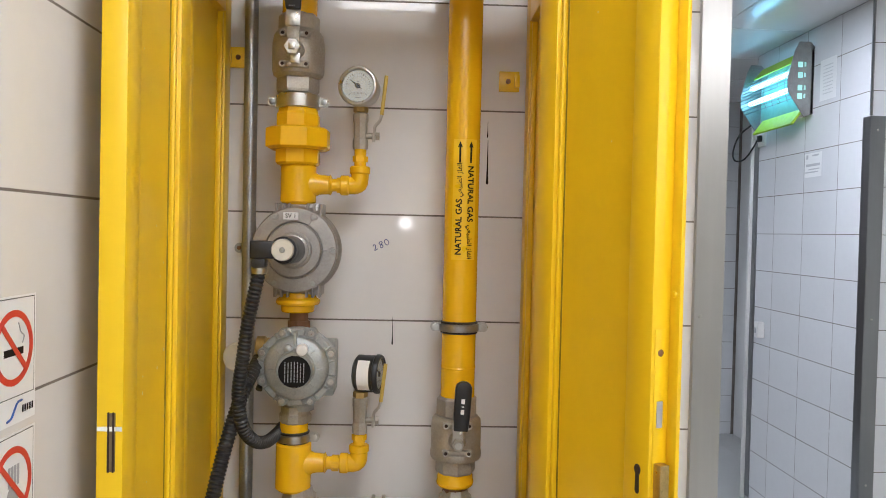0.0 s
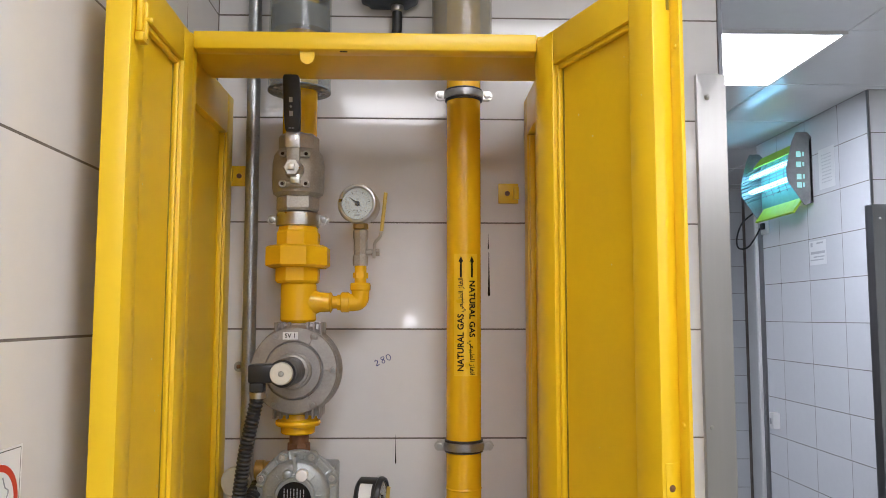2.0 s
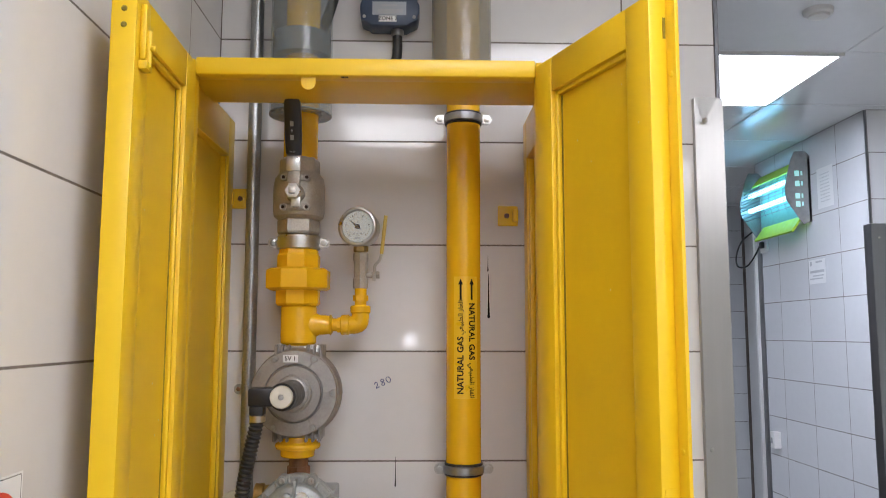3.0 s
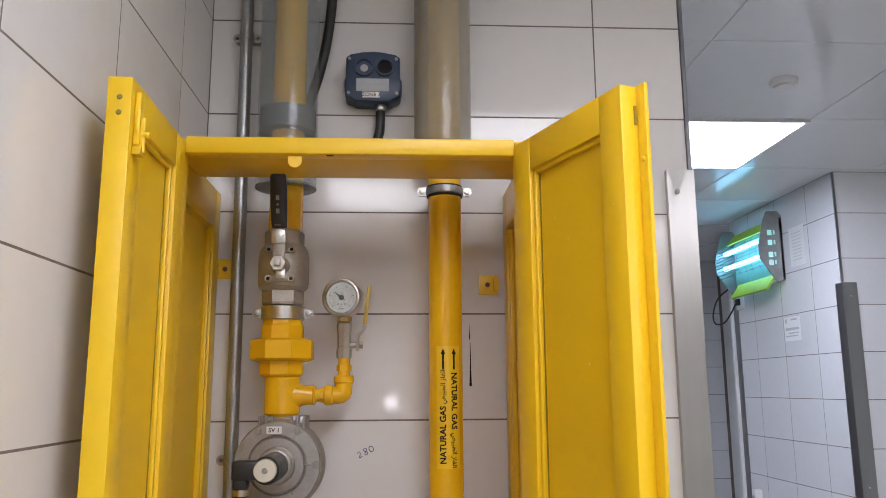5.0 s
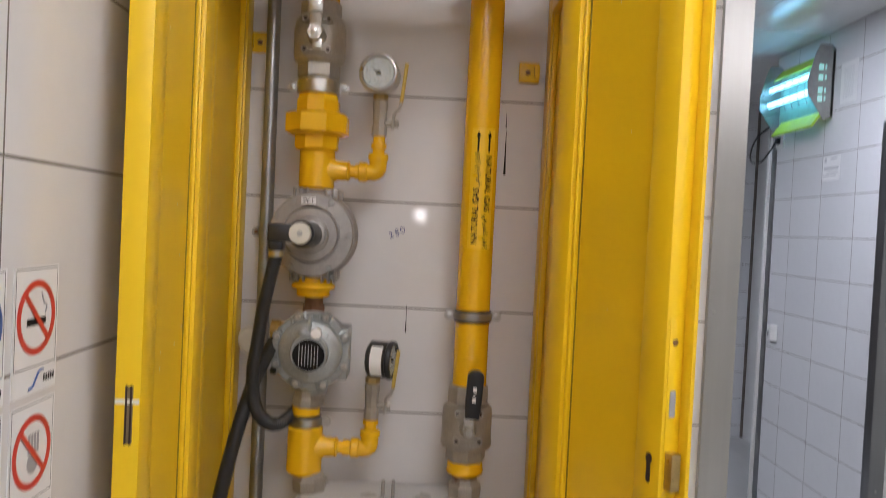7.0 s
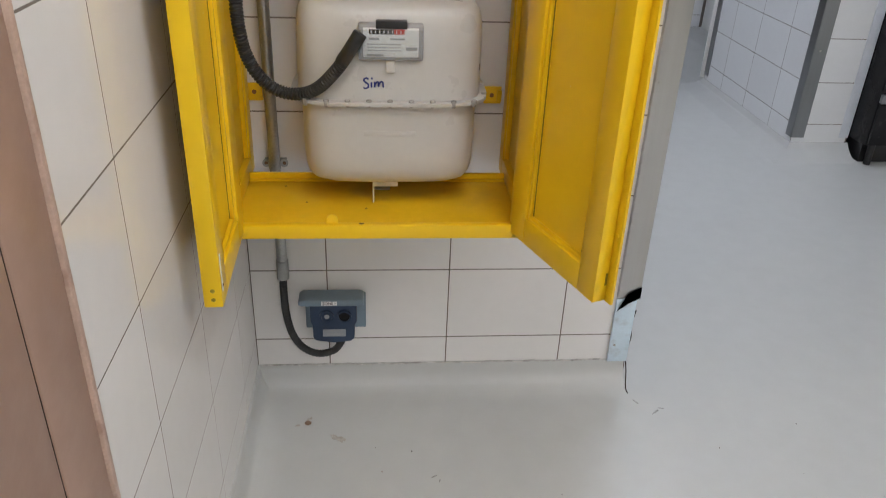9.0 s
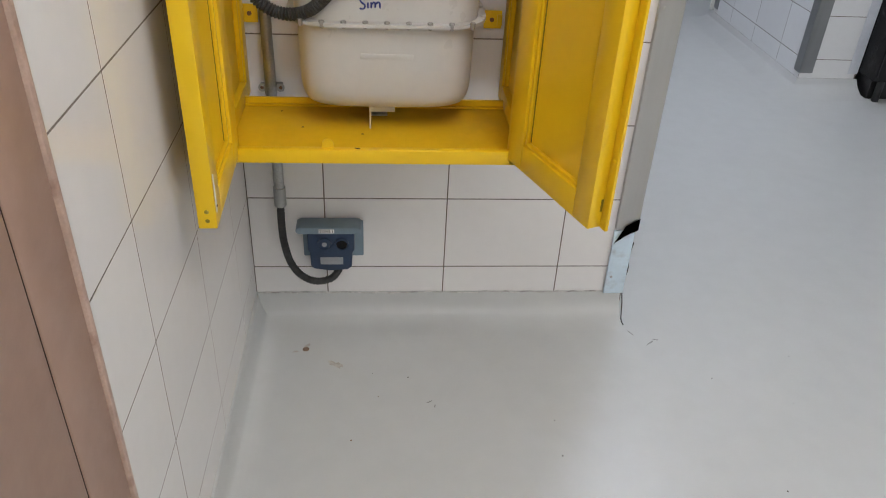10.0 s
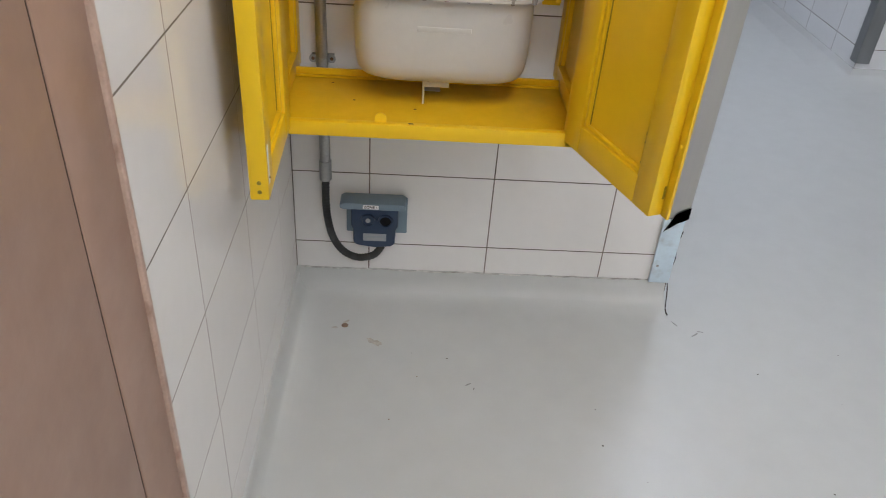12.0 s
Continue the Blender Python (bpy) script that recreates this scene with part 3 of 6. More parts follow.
part("keyhole", prism(key, 0, 0.0008, lambda a, z, n: at_r(0.25 - 0.0 + a, -n - 0.0002, 1.247 + z)), GAP, dr, "dark keyhole for a profile cylinder")
for z, h in ((0.735, 0.004), (0.748, 0.007), (0.70, 0.003)):
    part("paint_chip", block_r(0.2 + z * 0.01, 0.2025 + z * 0.01, 0.0122, 0.0128, z, z + h), RUST, dr)
for i in range(9):
    a, z, s = rng.uniform(0.055, 0.26), rng.uniform(0.75, 1.9), rng.uniform(0.0005, 0.0014)
    n = -0.0003 if a > 0.222 else 0.0124
    part("paint_fleck", block_r(a, a + s, n, n + 0.0005, z, z + s * rng.uniform(1, 4)), CHIP, dr)
# two small darker marks beside the lip
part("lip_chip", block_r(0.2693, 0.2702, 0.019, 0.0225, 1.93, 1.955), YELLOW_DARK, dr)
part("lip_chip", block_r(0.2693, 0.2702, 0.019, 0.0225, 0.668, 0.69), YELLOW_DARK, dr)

# ---- gas pipes ----
AY = -0.09
LX, RX = -0.0105, 0.2815


def pipe_clamp(x, z, r, name, label, dark=True, metal=None):
    c = thing(name, (x, AY, z), label, "pipe clamp", "pipe clamps")
    if dark:
        part("rubber_lining", lathe((x, AY, z - 0.011), (0, 0, 1), [(0, r + 0.0005), (0.001, r + 0.003), (0.021, r + 0.003), (0.022, r + 0.0005)], 32), RUBBER, c)
    hb = 0.0075 if dark else 0.0125
    part("band", lathe((x, AY, z - hb), (0, 0, 1), [(0, r + 0.002), (0.0015, r + 0.0055), (2 * hb - 0.0015, r + 0.0055), (2 * hb, r + 0.002)], 32), metal or (GALV if dark else ZINC), c)
    for s in (-1, 1):
        ear = [(s * (r - 0.002), -0.008), (s * (r + 0.012), -0.008)] + [(s * (r + 0.012 + 0.009 * math.sin(a)), -0.009 * math.cos(a)) for a in (math.pi * i / 8 for i in range(1, 8))] + [(s * (r + 0.012), 0.008), (s * (r - 0.002), 0.008)]
        e = part("ear", prism(ear, 0.002, 0.0045, facing_y(x, z, AY)), ZINC, c)
        part("ear", prism(ear, -0.0045, -0.002, facing_y(x, z, AY)), ZINC, c)
        part("bolt", lathe((x + s * (r + 0.012), AY - 0.0045, z), (0, -1, 0), [(0, 0.0055), (0.003, 0.0052), (0.0036, 0.003)], 14), ZINC if dark else GALV, e)
    part("wall_stud", rod((x, AY + r, z), (x, -0.001, z), 0.005, 12), ZINC, c)
    return c


def on_pipe(x, z, r):
    """Places on the front of an upright pipe: u round it, v up."""
    return lambda u, v, n: Vector((x + (r + n) * math.sin(u / r), AY - (r + n) * math.cos(u / r), z + v))


pipe_r = thing("gas_pipe", (RX, AY, 1.08), "thick yellow painted gas pipe lettered with its content", "gas pipe", "gas pipes")
run = part("pipe", rod((RX, AY, 1.225), (RX, AY, CEILING), 0.0302, 36), YPIPE, pipe_r)
part("pipe", rod((RX - 0.001, AY, 1.05), (RX - 0.001, AY, 1.10), 0.022, 24), RUST, pipe_r, "short rusty pipe piece")
part("weld_seam", lathe((RX, AY, 1.283), (0, 0, 1), [(0, 0.0302), (0.002, 0.0312), (0.004, 0.0302)], 32), YPIPE, pipe_r)
R0 = 0.0304


def pipe_text(text, height, u, z, turn, squeeze=1.0):
    pl = on_pipe(RX, z, R0)
    return letters(text, height, lambda a, b, n: pl(u - b * turn, a * turn, n), squeeze=squeeze, bold=0.024 if text.isascii() else 0.01)


part("lettering", pipe_text("NATURAL GAS", 0.0105, -0.0065, 1.534, 1, 0.98), INK, run, "black lettering")
part("lettering", pipe_text("NATURAL GAS", 0.0105, 0.013, 1.592, -1, 0.98), INK, run, "black lettering")
ARABIC = "\ufef2\ufecc\ufef4\ufe92\ufec4\ufedf\ufe8d \ufeaf\ufe8e\ufed0\ufedf\ufe8d"   # joined forms, in the order seen
part("lettering", pipe_text(ARABIC, 0.0081, -0.0065, 1.616, 1, 1.0), INK, run, "black Arabic lettering")
part("lettering", pipe_text(ARABIC, 0.0081, 0.013, 1.508, -1, 1.0), INK, run, "black Arabic lettering")
pl = on_pipe(RX, 1.582, 0.0302)
bm = bmesh.new()
edge = [[bm.verts.new(pl(-0.019 + 0.044 * i / 12, v, 0.00012)) for i in range(13)] for v in (-0.105, 0.105)]
for i in range(12):
    bm.faces.new((edge[0][i], edge[0][i + 1], edge[1][i + 1], edge[1][i]))
part("sticker", bm, STICKER, run, "glossy yellow sticker under the lettering")
for u in (-0.0065, 0.013):
    arrow = [(-0.0017, -0.018), (0.0017, -0.018), (0.0017, 0.009), (0.0042, 0.009), (0, 0.019), (-0.0042, 0.009), (-0.0017, 0.009)]
    pl = on_pipe(RX, 1.664, R0)
    part("arrow", prism(arrow, 0, 0.0004, lambda a, b, n, pl=pl, u=u: pl(u + a, b, n)), INK, run, "black flow arrow")

pipe_clamp(RX, 1.3565, 0.0302, "pipe_clamp", "zinc pipe clamp with rubber lining round the lettered pipe")
pipe_clamp(RX, 1.9735, 0.0302, "pipe_clamp", "zinc pipe clamp with rubber lining near the cabinet top")


def sleeve(x, r, z0, z1, material, label, band=None):
    s = thing("pipe_sleeve", (x, AY, z0), label, "pipe sleeve", "pipe sleeves")
    bm = bmesh.new()
    seg = 40
    loops = [[bm.verts.new((x + q * math.cos(2 * math.pi * i / seg), AY + q * math.sin(2 * math.pi * i / seg), z)) for i in range(seg)]
             for q, z in ((r - 0.003, z0), (r, z0), (r, z1), (r - 0.003, z1))]
    for a, b in zip(loops, loops[1:] + loops[:1]):
        for i in range(seg):
            bm.faces.new((a[i], a[(i + 1) % seg], b[(i + 1) % seg], b[i]))
    part("tube", bm, material, s)
    part("rim", lathe((x, AY, z0 - 0.0004), (0, 0, 1), [(0, r - 0.0025), (0.0002, r + 0.0006), (0.0028, r + 0.0006), (0.003, r - 0.0025)], 40), CASE_RING, s, "grey cut end of the sleeve")
    if band:
        part("band", lathe((x, AY, band[0]), (0, 0, 1), [(0, r - 0.006), (0.0005, r - 0.0035), (band[1] - band[0] - 0.0005, r - 0.0035), (band[1] - band[0], r - 0.006)], 40), CASE_RING, s, "bluish grey inner ring")
    return s


sleeve(LX - 0.002, 0.0555, 1.978, CEILING - 0.001, CASE_CLEAR, "clear plastic sleeve round the yellow pipe", (2.085, 2.128))
sleeve(RX - 0.003, 0.0545, 2.03, CEILING - 0.001, CASE_CLOUDY, "cloudy tan plastic sleeve round the yellow pipe")

pipe_l = thing("gas_pipe", (LX, AY, 1.04), "yellow painted gas pipe column with union and tees", "gas pipe", "gas pipes")
part("pipe", rod((LX, AY, 1.895), (LX, AY, CEILING), 0.0302, 36), YPIPE, pipe_l)
part("print_line", bars([(0.008, 2.16 - 2.1 + i * 0.006, 0.0012, 0.0035) for i in range(9)], on_pipe(LX, 2.1, R0)), INK, pipe_l)


def union(z, parent):
    """A big hexagon union nut between two smaller octagon collars."""
    u = part("union_nut", lathe((LX + 0.001, AY, z - 0.0195), (0, 0, 1), [(0, 0.050), (0.004, 0.0575), (0.035, 0.0575), (0.039, 0.050)], 8, turn=radians(22.5)), YPIPE, parent, "", 20)
    part("collar", lathe((LX + 0.001, AY, z + 0.0195), (0, 0, 1), [(0, 0.0385), (0.022, 0.0385), (0.026, 0.036), (0.037, 0.034)], 8, turn=radians(22.5)), YPIPE, u, "", 20)
    part("collar", lathe((LX + 0.001, AY, z - 0.046), (0, 0, 1), [(0, 0.036), (0.004, 0.0395), (0.0265, 0.0395)], 8, turn=radians(22.5)), YPIPE, u, "", 20)
    return u


union(1.682, pipe_l)


def tee(z0, z1, zb, xe, top, parent):
    """An upright tee with a branch to the right and an elbow up."""
    t = part("tee", lathe((LX + 0.003, AY, z0), (0, 0, 1), [(0, 0.024), (0.003, 0.0275), (0.006, 0.031), (z1 - z0 - 0.004, 0.031), (z1 - z0, 0.028)], 32), YPIPE, parent)
    part("branch", lathe((LX + 0.012, AY, zb), (1, 0, 0), [(0, 0.025), (0.018, 0.0225), (0.028, 0.0175), (0.045, 0.0165), (0.047, 0.0185), (0.05, 0.014)], 24), YPIPE, t)
    part("nipple", rod((LX + 0.06, AY, zb), (xe - 0.03, AY, zb), 0.0115, 18), YPIPE, t)
    part("nipple_nut", rod((LX + 0.071, AY, zb), (LX + 0.083, AY, zb), 0.0145, 8, turn=radians(22.5)), YPIPE, t, "", 20)
    e = part("elbow", sweep([(xe - 0.022, AY, zb), (xe - 0.01, AY, zb), (xe - 0.002, AY, zb + 0.003), (xe, AY, zb + 0.012), (xe, AY, zb + 0.027)], 0.0155, 0.003, 20), YPIPE, t)
    part("elbow_rim", lathe((xe - 0.034, AY, zb), (1, 0, 0), [(0, 0.0155), (0.002, 0.0178), (0.014, 0.0178), (0.016, 0.0155)], 24), YPIPE, e)
    part("elbow_rim", lathe((xe, AY, zb + 0.02), (0, 0, 1), [(0, 0.0155), (0.002, 0.0178), (0.012, 0.0178), (0.014, 0.0158)], 24), YPIPE, e)
    part("nipple", rod((xe, AY, zb + 0.03), (xe, AY, top), 0.0105, 18), YPIPE, t)
    part("nipple_nut", rod((xe, AY, zb + 0.042), (xe, AY, zb + 0.052), 0.0135, 6), YPIPE, t, "", 20)
    return t


tee(1.566, 1.637, 1.603, 0.1, 1.67, pipe_l)
tee(1.060, 1.147, 1.1095, 0.108, 1.165, pipe_l)
part("pipe", rod((LX + 0.003, AY, 1.145), (LX + 0.003, AY, 1.187), 0.0245, 28), YPIPE, pipe_l)
part("coupling_nut", lathe((LX + 0.006, AY, 1.378), (0, 0, 1), [(0, 0.027), (0.002, 0.029), (0.012, 0.0295), (0.0135, 0.0365), (0.018, 0.039), (0.022, 0.038), (0.0255, 0.0325), (0.035, 0.031)], 24), YPIPE, pipe_l, "", 20)
part("nipple", rod((LX + 0.008, AY, 1.34), (LX + 0.008, AY, 1.378), 0.0165, 20), RUST, pipe_l, "rusty brown nipple")
part("nipple_nut", rod((LX + 0.008, AY, 1.348), (LX + 0.008, AY, 1.362), 0.0195, 8), RUST, pipe_l, "", 20)
part("coupling_nut", lathe((LX + 0.005, AY, 1.182), (0, 0, 1), [(0, 0.026), (0.003, 0.0285), (0.014, 0.0285), (0.018, 0.026), (0.03, 0.0245)], 10), NICKEL, pipe_l, "brown metal coupling nut", 20)
pipe_clamp(LX, 1.747, 0.033, "pipe_clamp", "zinc pipe clamp below the upper valve", False)
pipe_clamp(LX + 0.003, 1.156, 0.0245, "pipe_clamp", "zinc pipe clamp with rubber lining above the lower tee", metal=ZINC)


def ball_valve(x, zc, flip, label):
    """A cast ball valve: octagon body, hexagon ends, stem, nut and black lever."""
    v = thing("ball_valve", (x, AY, zc - 0.06), label, "ball valve", "ball valves")
    s = -1 if flip else 1
    body = part("body", lathe((x, AY, zc - s * 0.041), (0, 0, s), [(0, 0.036), (0.006, 0.0435), (0.016, 0.0455), (0.06, 0.0455), (0.075, 0.0425), (0.084, 0.036)], 28), NICKEL, v)
    part("hex_end", lathe((x, AY, zc - s * 0.066), (0, 0, s), [(0, 0.0345), (0.004, 0.0372), (0.024, 0.0372), (0.027, 0.034)], 6, turn=radians(8)), NICKEL, v, "", 20)
    part("hex_end", lathe((x, AY, zc + s * 0.04), (0, 0, s), [(0, 0.0355), (0.026, 0.0355), (0.030, 0.0325)], 8, turn=radians(10)), NICKEL, v, "", 20)
    for z in (zc - 0.024, zc + 0.028):
        lug = part("lug_bar", box(x - 0.026, AY - 0.0492, z - 0.0055, x + 0.026, AY - 0.036, z + 0.0055, 0.003), NICKEL, body)
        for dx in (-0.02, 0.02):
            part("lug", lathe((x + dx, AY - 0.0482, z), (0, -1, 0), [(0, 0.0066), (0.0022, 0.0062), (0.0026, 0.0052), (0.0016, 0.0036)], 14), NICKEL, lug)
            part("hole", lathe((x + dx, AY - 0.0492, z), (0, -1, 0), [(0, 0.0032), (0.0009, 0.003)], 12), GAP, lug, "dark screw hole")
    part("stem_seat", lathe((x, AY - 0.04, zc), (0, -1, 0), [(0, 0.017), (0.012, 0.0155), (0.018, 0.012)], 20), NICKEL, body)
    lever = part("lever", box(x - 0.0125, AY - 0.0665, zc + 0.036, x + 0.0115, AY - 0.062, zc + 0.064, 0.0012), ZINC, v, "flat zinc lever")
    # lower end takes dull nickel, with its shade put into that colour
    part("lever_root", box(x - 0.0115, AY - 0.063, zc - 0.012, x + 0.0105, AY - 0.057, zc + 0.04, 0.002), NICKEL, lever, "dull lower end of the lever, shade in its colour")
    part("stop_tab", box(x - 0.004, AY - 0.066, zc - 0.026, x + 0.012, AY - 0.0605, zc - 0.01, 0.001), ZINC, lever)
    part("nut", lathe((x, AY - 0.066, zc), (0, -1, 0), [(-0.006, 0.0135), (0.001, 0.0145), (0.0075, 0.0145), (0.009, 0.0132), (0.009, 0.006)], 6), ZINC, lever, "", 20)
    part("stem", box(x - 0.0055, AY - 0.081, zc - 0.0055, x + 0.0055, AY - 0.074, zc + 0.0055, 0.001), ZINC, lever, "square stem end")
    z0, z1 = zc + 0.062, zc + 0.157
    grip = [(-0.0125, z0 - zc), (0.0125, z0 - zc), (0.0142, z0 - zc + 0.03), (0.0142, z1 - zc - 0.016)] + [(0.0142 * math.cos(a), z1 - zc - 0.013 + 0.012 * math.sin(a)) for a in (math.pi * i / 10 for i in range(1, 10))] + [(-0.0142, z1 - zc - 0.016), (-0.0142, z0 - zc + 0.03)]
    lean = lambda p: lambda u, v, n: p(u, v, n + 0.3 * max(0.0, v - 0.05))
    g = part("grip", prism(grip, 0.057, 0.071, lean(facing_y(x, zc, AY)), 0.003), BLACK, lever, "black plastic lever sleeve")
    mark = lambda u, v, n: Vector((x - 0.001 + u, AY - 0.0714 - n - 0.3 * max(0.0, v + 0.05), zc + 0.1 + v))
    part("logo_shape", bars([(0, 0.011, 0.006, 0.008), (0.0, 0.0, 0.004, 0.002), (0, 0.0, 0.0015, 0.005), (0, -0.011, 0.006, 0.008)], mark), GREY_PRINT, g, "small grey raised mark")
    part("marks", bars([(-0.004 + 0.0026 * i, -0.034, 0.0015, 0.002) for i in range(4)], mark), GREY_PRINT, g)
    return v


ball_valve(LX - 0.001, 1.828, False, "nickel ball valve with upright black lever above the union")
# the lower valve has its lever on the upper half, the grip pointing up
low = thing("ball_valve", (0.2805, AY, 1.09), "nickel ball valve with black lever above the gas meter", "ball valve", "ball valves")
vx, vz = 0.2805, 1.163
vb = part("body", lathe((vx, AY, vz - 0.042), (0, 0, 1), [(0, 0.0375), (0.002, 0.0435), (0.006, 0.0455), (0.014, 0.0458), (0.017, 0.0445), (0.062, 0.0445), (0.072, 0.0432), (0.078, 0.038)], 32), NICKEL, low)
part("hex_end", lathe((vx, AY, vz + 0.038), (0, 0, 1), [(0, 0.0365), (0.028, 0.0365), (0.032, 0.033)], 8, turn=radians(10)), NICKEL, low, "", 20)
part("hex_end", lathe((vx, AY, vz - 0.066), (0, 0, 1), [(0, 0.0335), (0.004, 0.0355), (0.024, 0.0355), (0.027, 0.034)], 8, turn=radians(4)), NICKEL, low, "", 20)
for z in (1.142, 1.19):
    lug = part("lug_bar", box(vx - 0.026, AY - 0.0484, z - 0.0052, vx + 0.026, AY - 0.036, z + 0.0052, 0.003), NICKEL, vb)
    for dx in (-0.02, 0.02):
        part("lug", lathe((vx + dx, AY - 0.0474, z), (0, -1, 0), [(0, 0.0066), (0.0022, 0.0062), (0.0026, 0.0052), (0.0016, 0.0036)], 14), NICKEL, lug)
        part("hole", lathe((vx + dx, AY - 0.0484, z), (0, -1, 0), [(0, 0.0032), (0.0009, 0.003)], 12), GAP, lug, "dark screw hole")
part("stem_seat", lathe((vx, AY - 0.04, 1.163), (0, -1, 0), [(0, 0.016), (0.012, 0.0145), (0.018, 0.011)], 20), NICKEL, vb)
lv = part("lever", box(vx - 0.0095, AY - 0.065, 1.156, vx + 0.009, AY - 0.0615, 1.20, 0.0012), ZINC, low, "flat zinc lever")
part("nut", lathe((vx, AY - 0.065, 1.163), (0, -1, 0), [(0, 0.0105), (0.001, 0.0115), (0.0065, 0.0115), (0.008, 0.0102), (0.008, 0.005)], 6), NICKEL, lv, "", 20)
part("stem", rod((vx, AY - 0.073, 1.163), (vx, AY - 0.078, 1.163), 0.0058, 14), ZINC, lv)
tilt = radians(-3)
grip = [(-0.0125, 0.0), (0.0125, 0.0), (0.0142, 0.03), (0.0142, 0.07)] + [(0.0142 * math.cos(a), 0.073 + 0.012 * math.sin(a)) for a in (math.pi * i / 10 for i in range(1, 10))] + [(-0.0142, 0.07), (-0.0142, 0.03)]
pl = lambda u, v, n: Vector((vx + 0.004 + u * math.cos(tilt) - v * math.sin(tilt), AY - n, 1.186 + u * math.sin(tilt) + v * math.cos(tilt)))
g = part("grip", prism(grip, 0.057, 0.072, pl, 0.003), BLACK, lv, "black plastic lever sleeve")
part("logo_shape", bars([(0, 0.052, 0.006, 0.008), (0, 0.043, 0.004, 0.0018), (0, 0.034, 0.006, 0.008)], lambda u, v, n: pl(u, v, 0.0722 + n)), PAPER, g, "small white mark")
part("yellow_nut", lathe((vx, AY, 1.072), (0, 0, 1), [(0, 0.029), (0.003, 0.0325), (0.008, 0.0335), (0.012, 0.032), (0.02, 0.0315), (0.026, 0.030)], 20), YPIPE, pipe_r, "yellow painted coupling nut", 20)


def small_valve(x, z0, label):
    """A slim gauge cock with a bent yellow lever at its right."""
    v = thing("gauge_cock", (x, AY, z0), label, "gauge cock", "gauge cocks")
    b = part("body", lathe((x, AY, z0), (0, 0, 1), [(0, 0.0128), (0.004, 0.0135), (0.016, 0.0135), (0.02, 0.0115), (0.03, 0.0122), (0.046, 0.0122), (0.05, 0.0135), (0.062, 0.0135), (0.064, 0.011)], 8), NICKEL, v, "", 20)
    part("brass_nut", lathe((x, AY, z0 + 0.063), (0, 0, 1), [(0, 0.0095), (0.003, 0.0132), (0.011, 0.0132), (0.014, 0.009)], 6), BRASS, b, "", 20)
    part("neck", rod((x, AY, z0 + 0.076), (x, AY, z0 + 0.09), 0.0075, 14), BRASS, b)
    part("stem", rod((x + 0.01, AY, z0 + 0.024), (x + 0.033, AY, z0 + 0.024), 0.0055, 12), NICKEL, v)
    part("stem_nut", rod((x + 0.027, AY - 0.001, z0 + 0.024), (x + 0.0335, AY - 0.001, z0 + 0.024), 0.0072, 6), NICKEL, v, "", 20)
    part("lever", sweep([(x + 0.024, AY - 0.006, z0 + 0.013), (x + 0.0245, AY - 0.008, z0 + 0.028), (x + 0.026, AY - 0.01, z0 + 0.04), (x + 0.034, AY - 0.012, z0 + 0.05), (x + 0.0375, AY - 0.014, z0 + 0.062)], 0.0028, 0.003, 10), ZINC, v, "bent zinc lever")
    part("lever_sleeve", sweep([(x + 0.0372, AY - 0.014, z0 + 0.06), (x + 0.04, AY - 0.016, z0 + 0.085), (x + 0.0445, AY - 0.018, z0 + 0.128)], 0.0033, 0.004, 10), DULL_YELLOW, v, "dull yellow lever sleeve")
    return v


small_valve(0.0995, 1.667, "small nickel gauge cock with yellow lever under the round gauge")
small_valve(0.1085, 1.163, "small nickel gauge cock with yellow lever under the turned gauge")


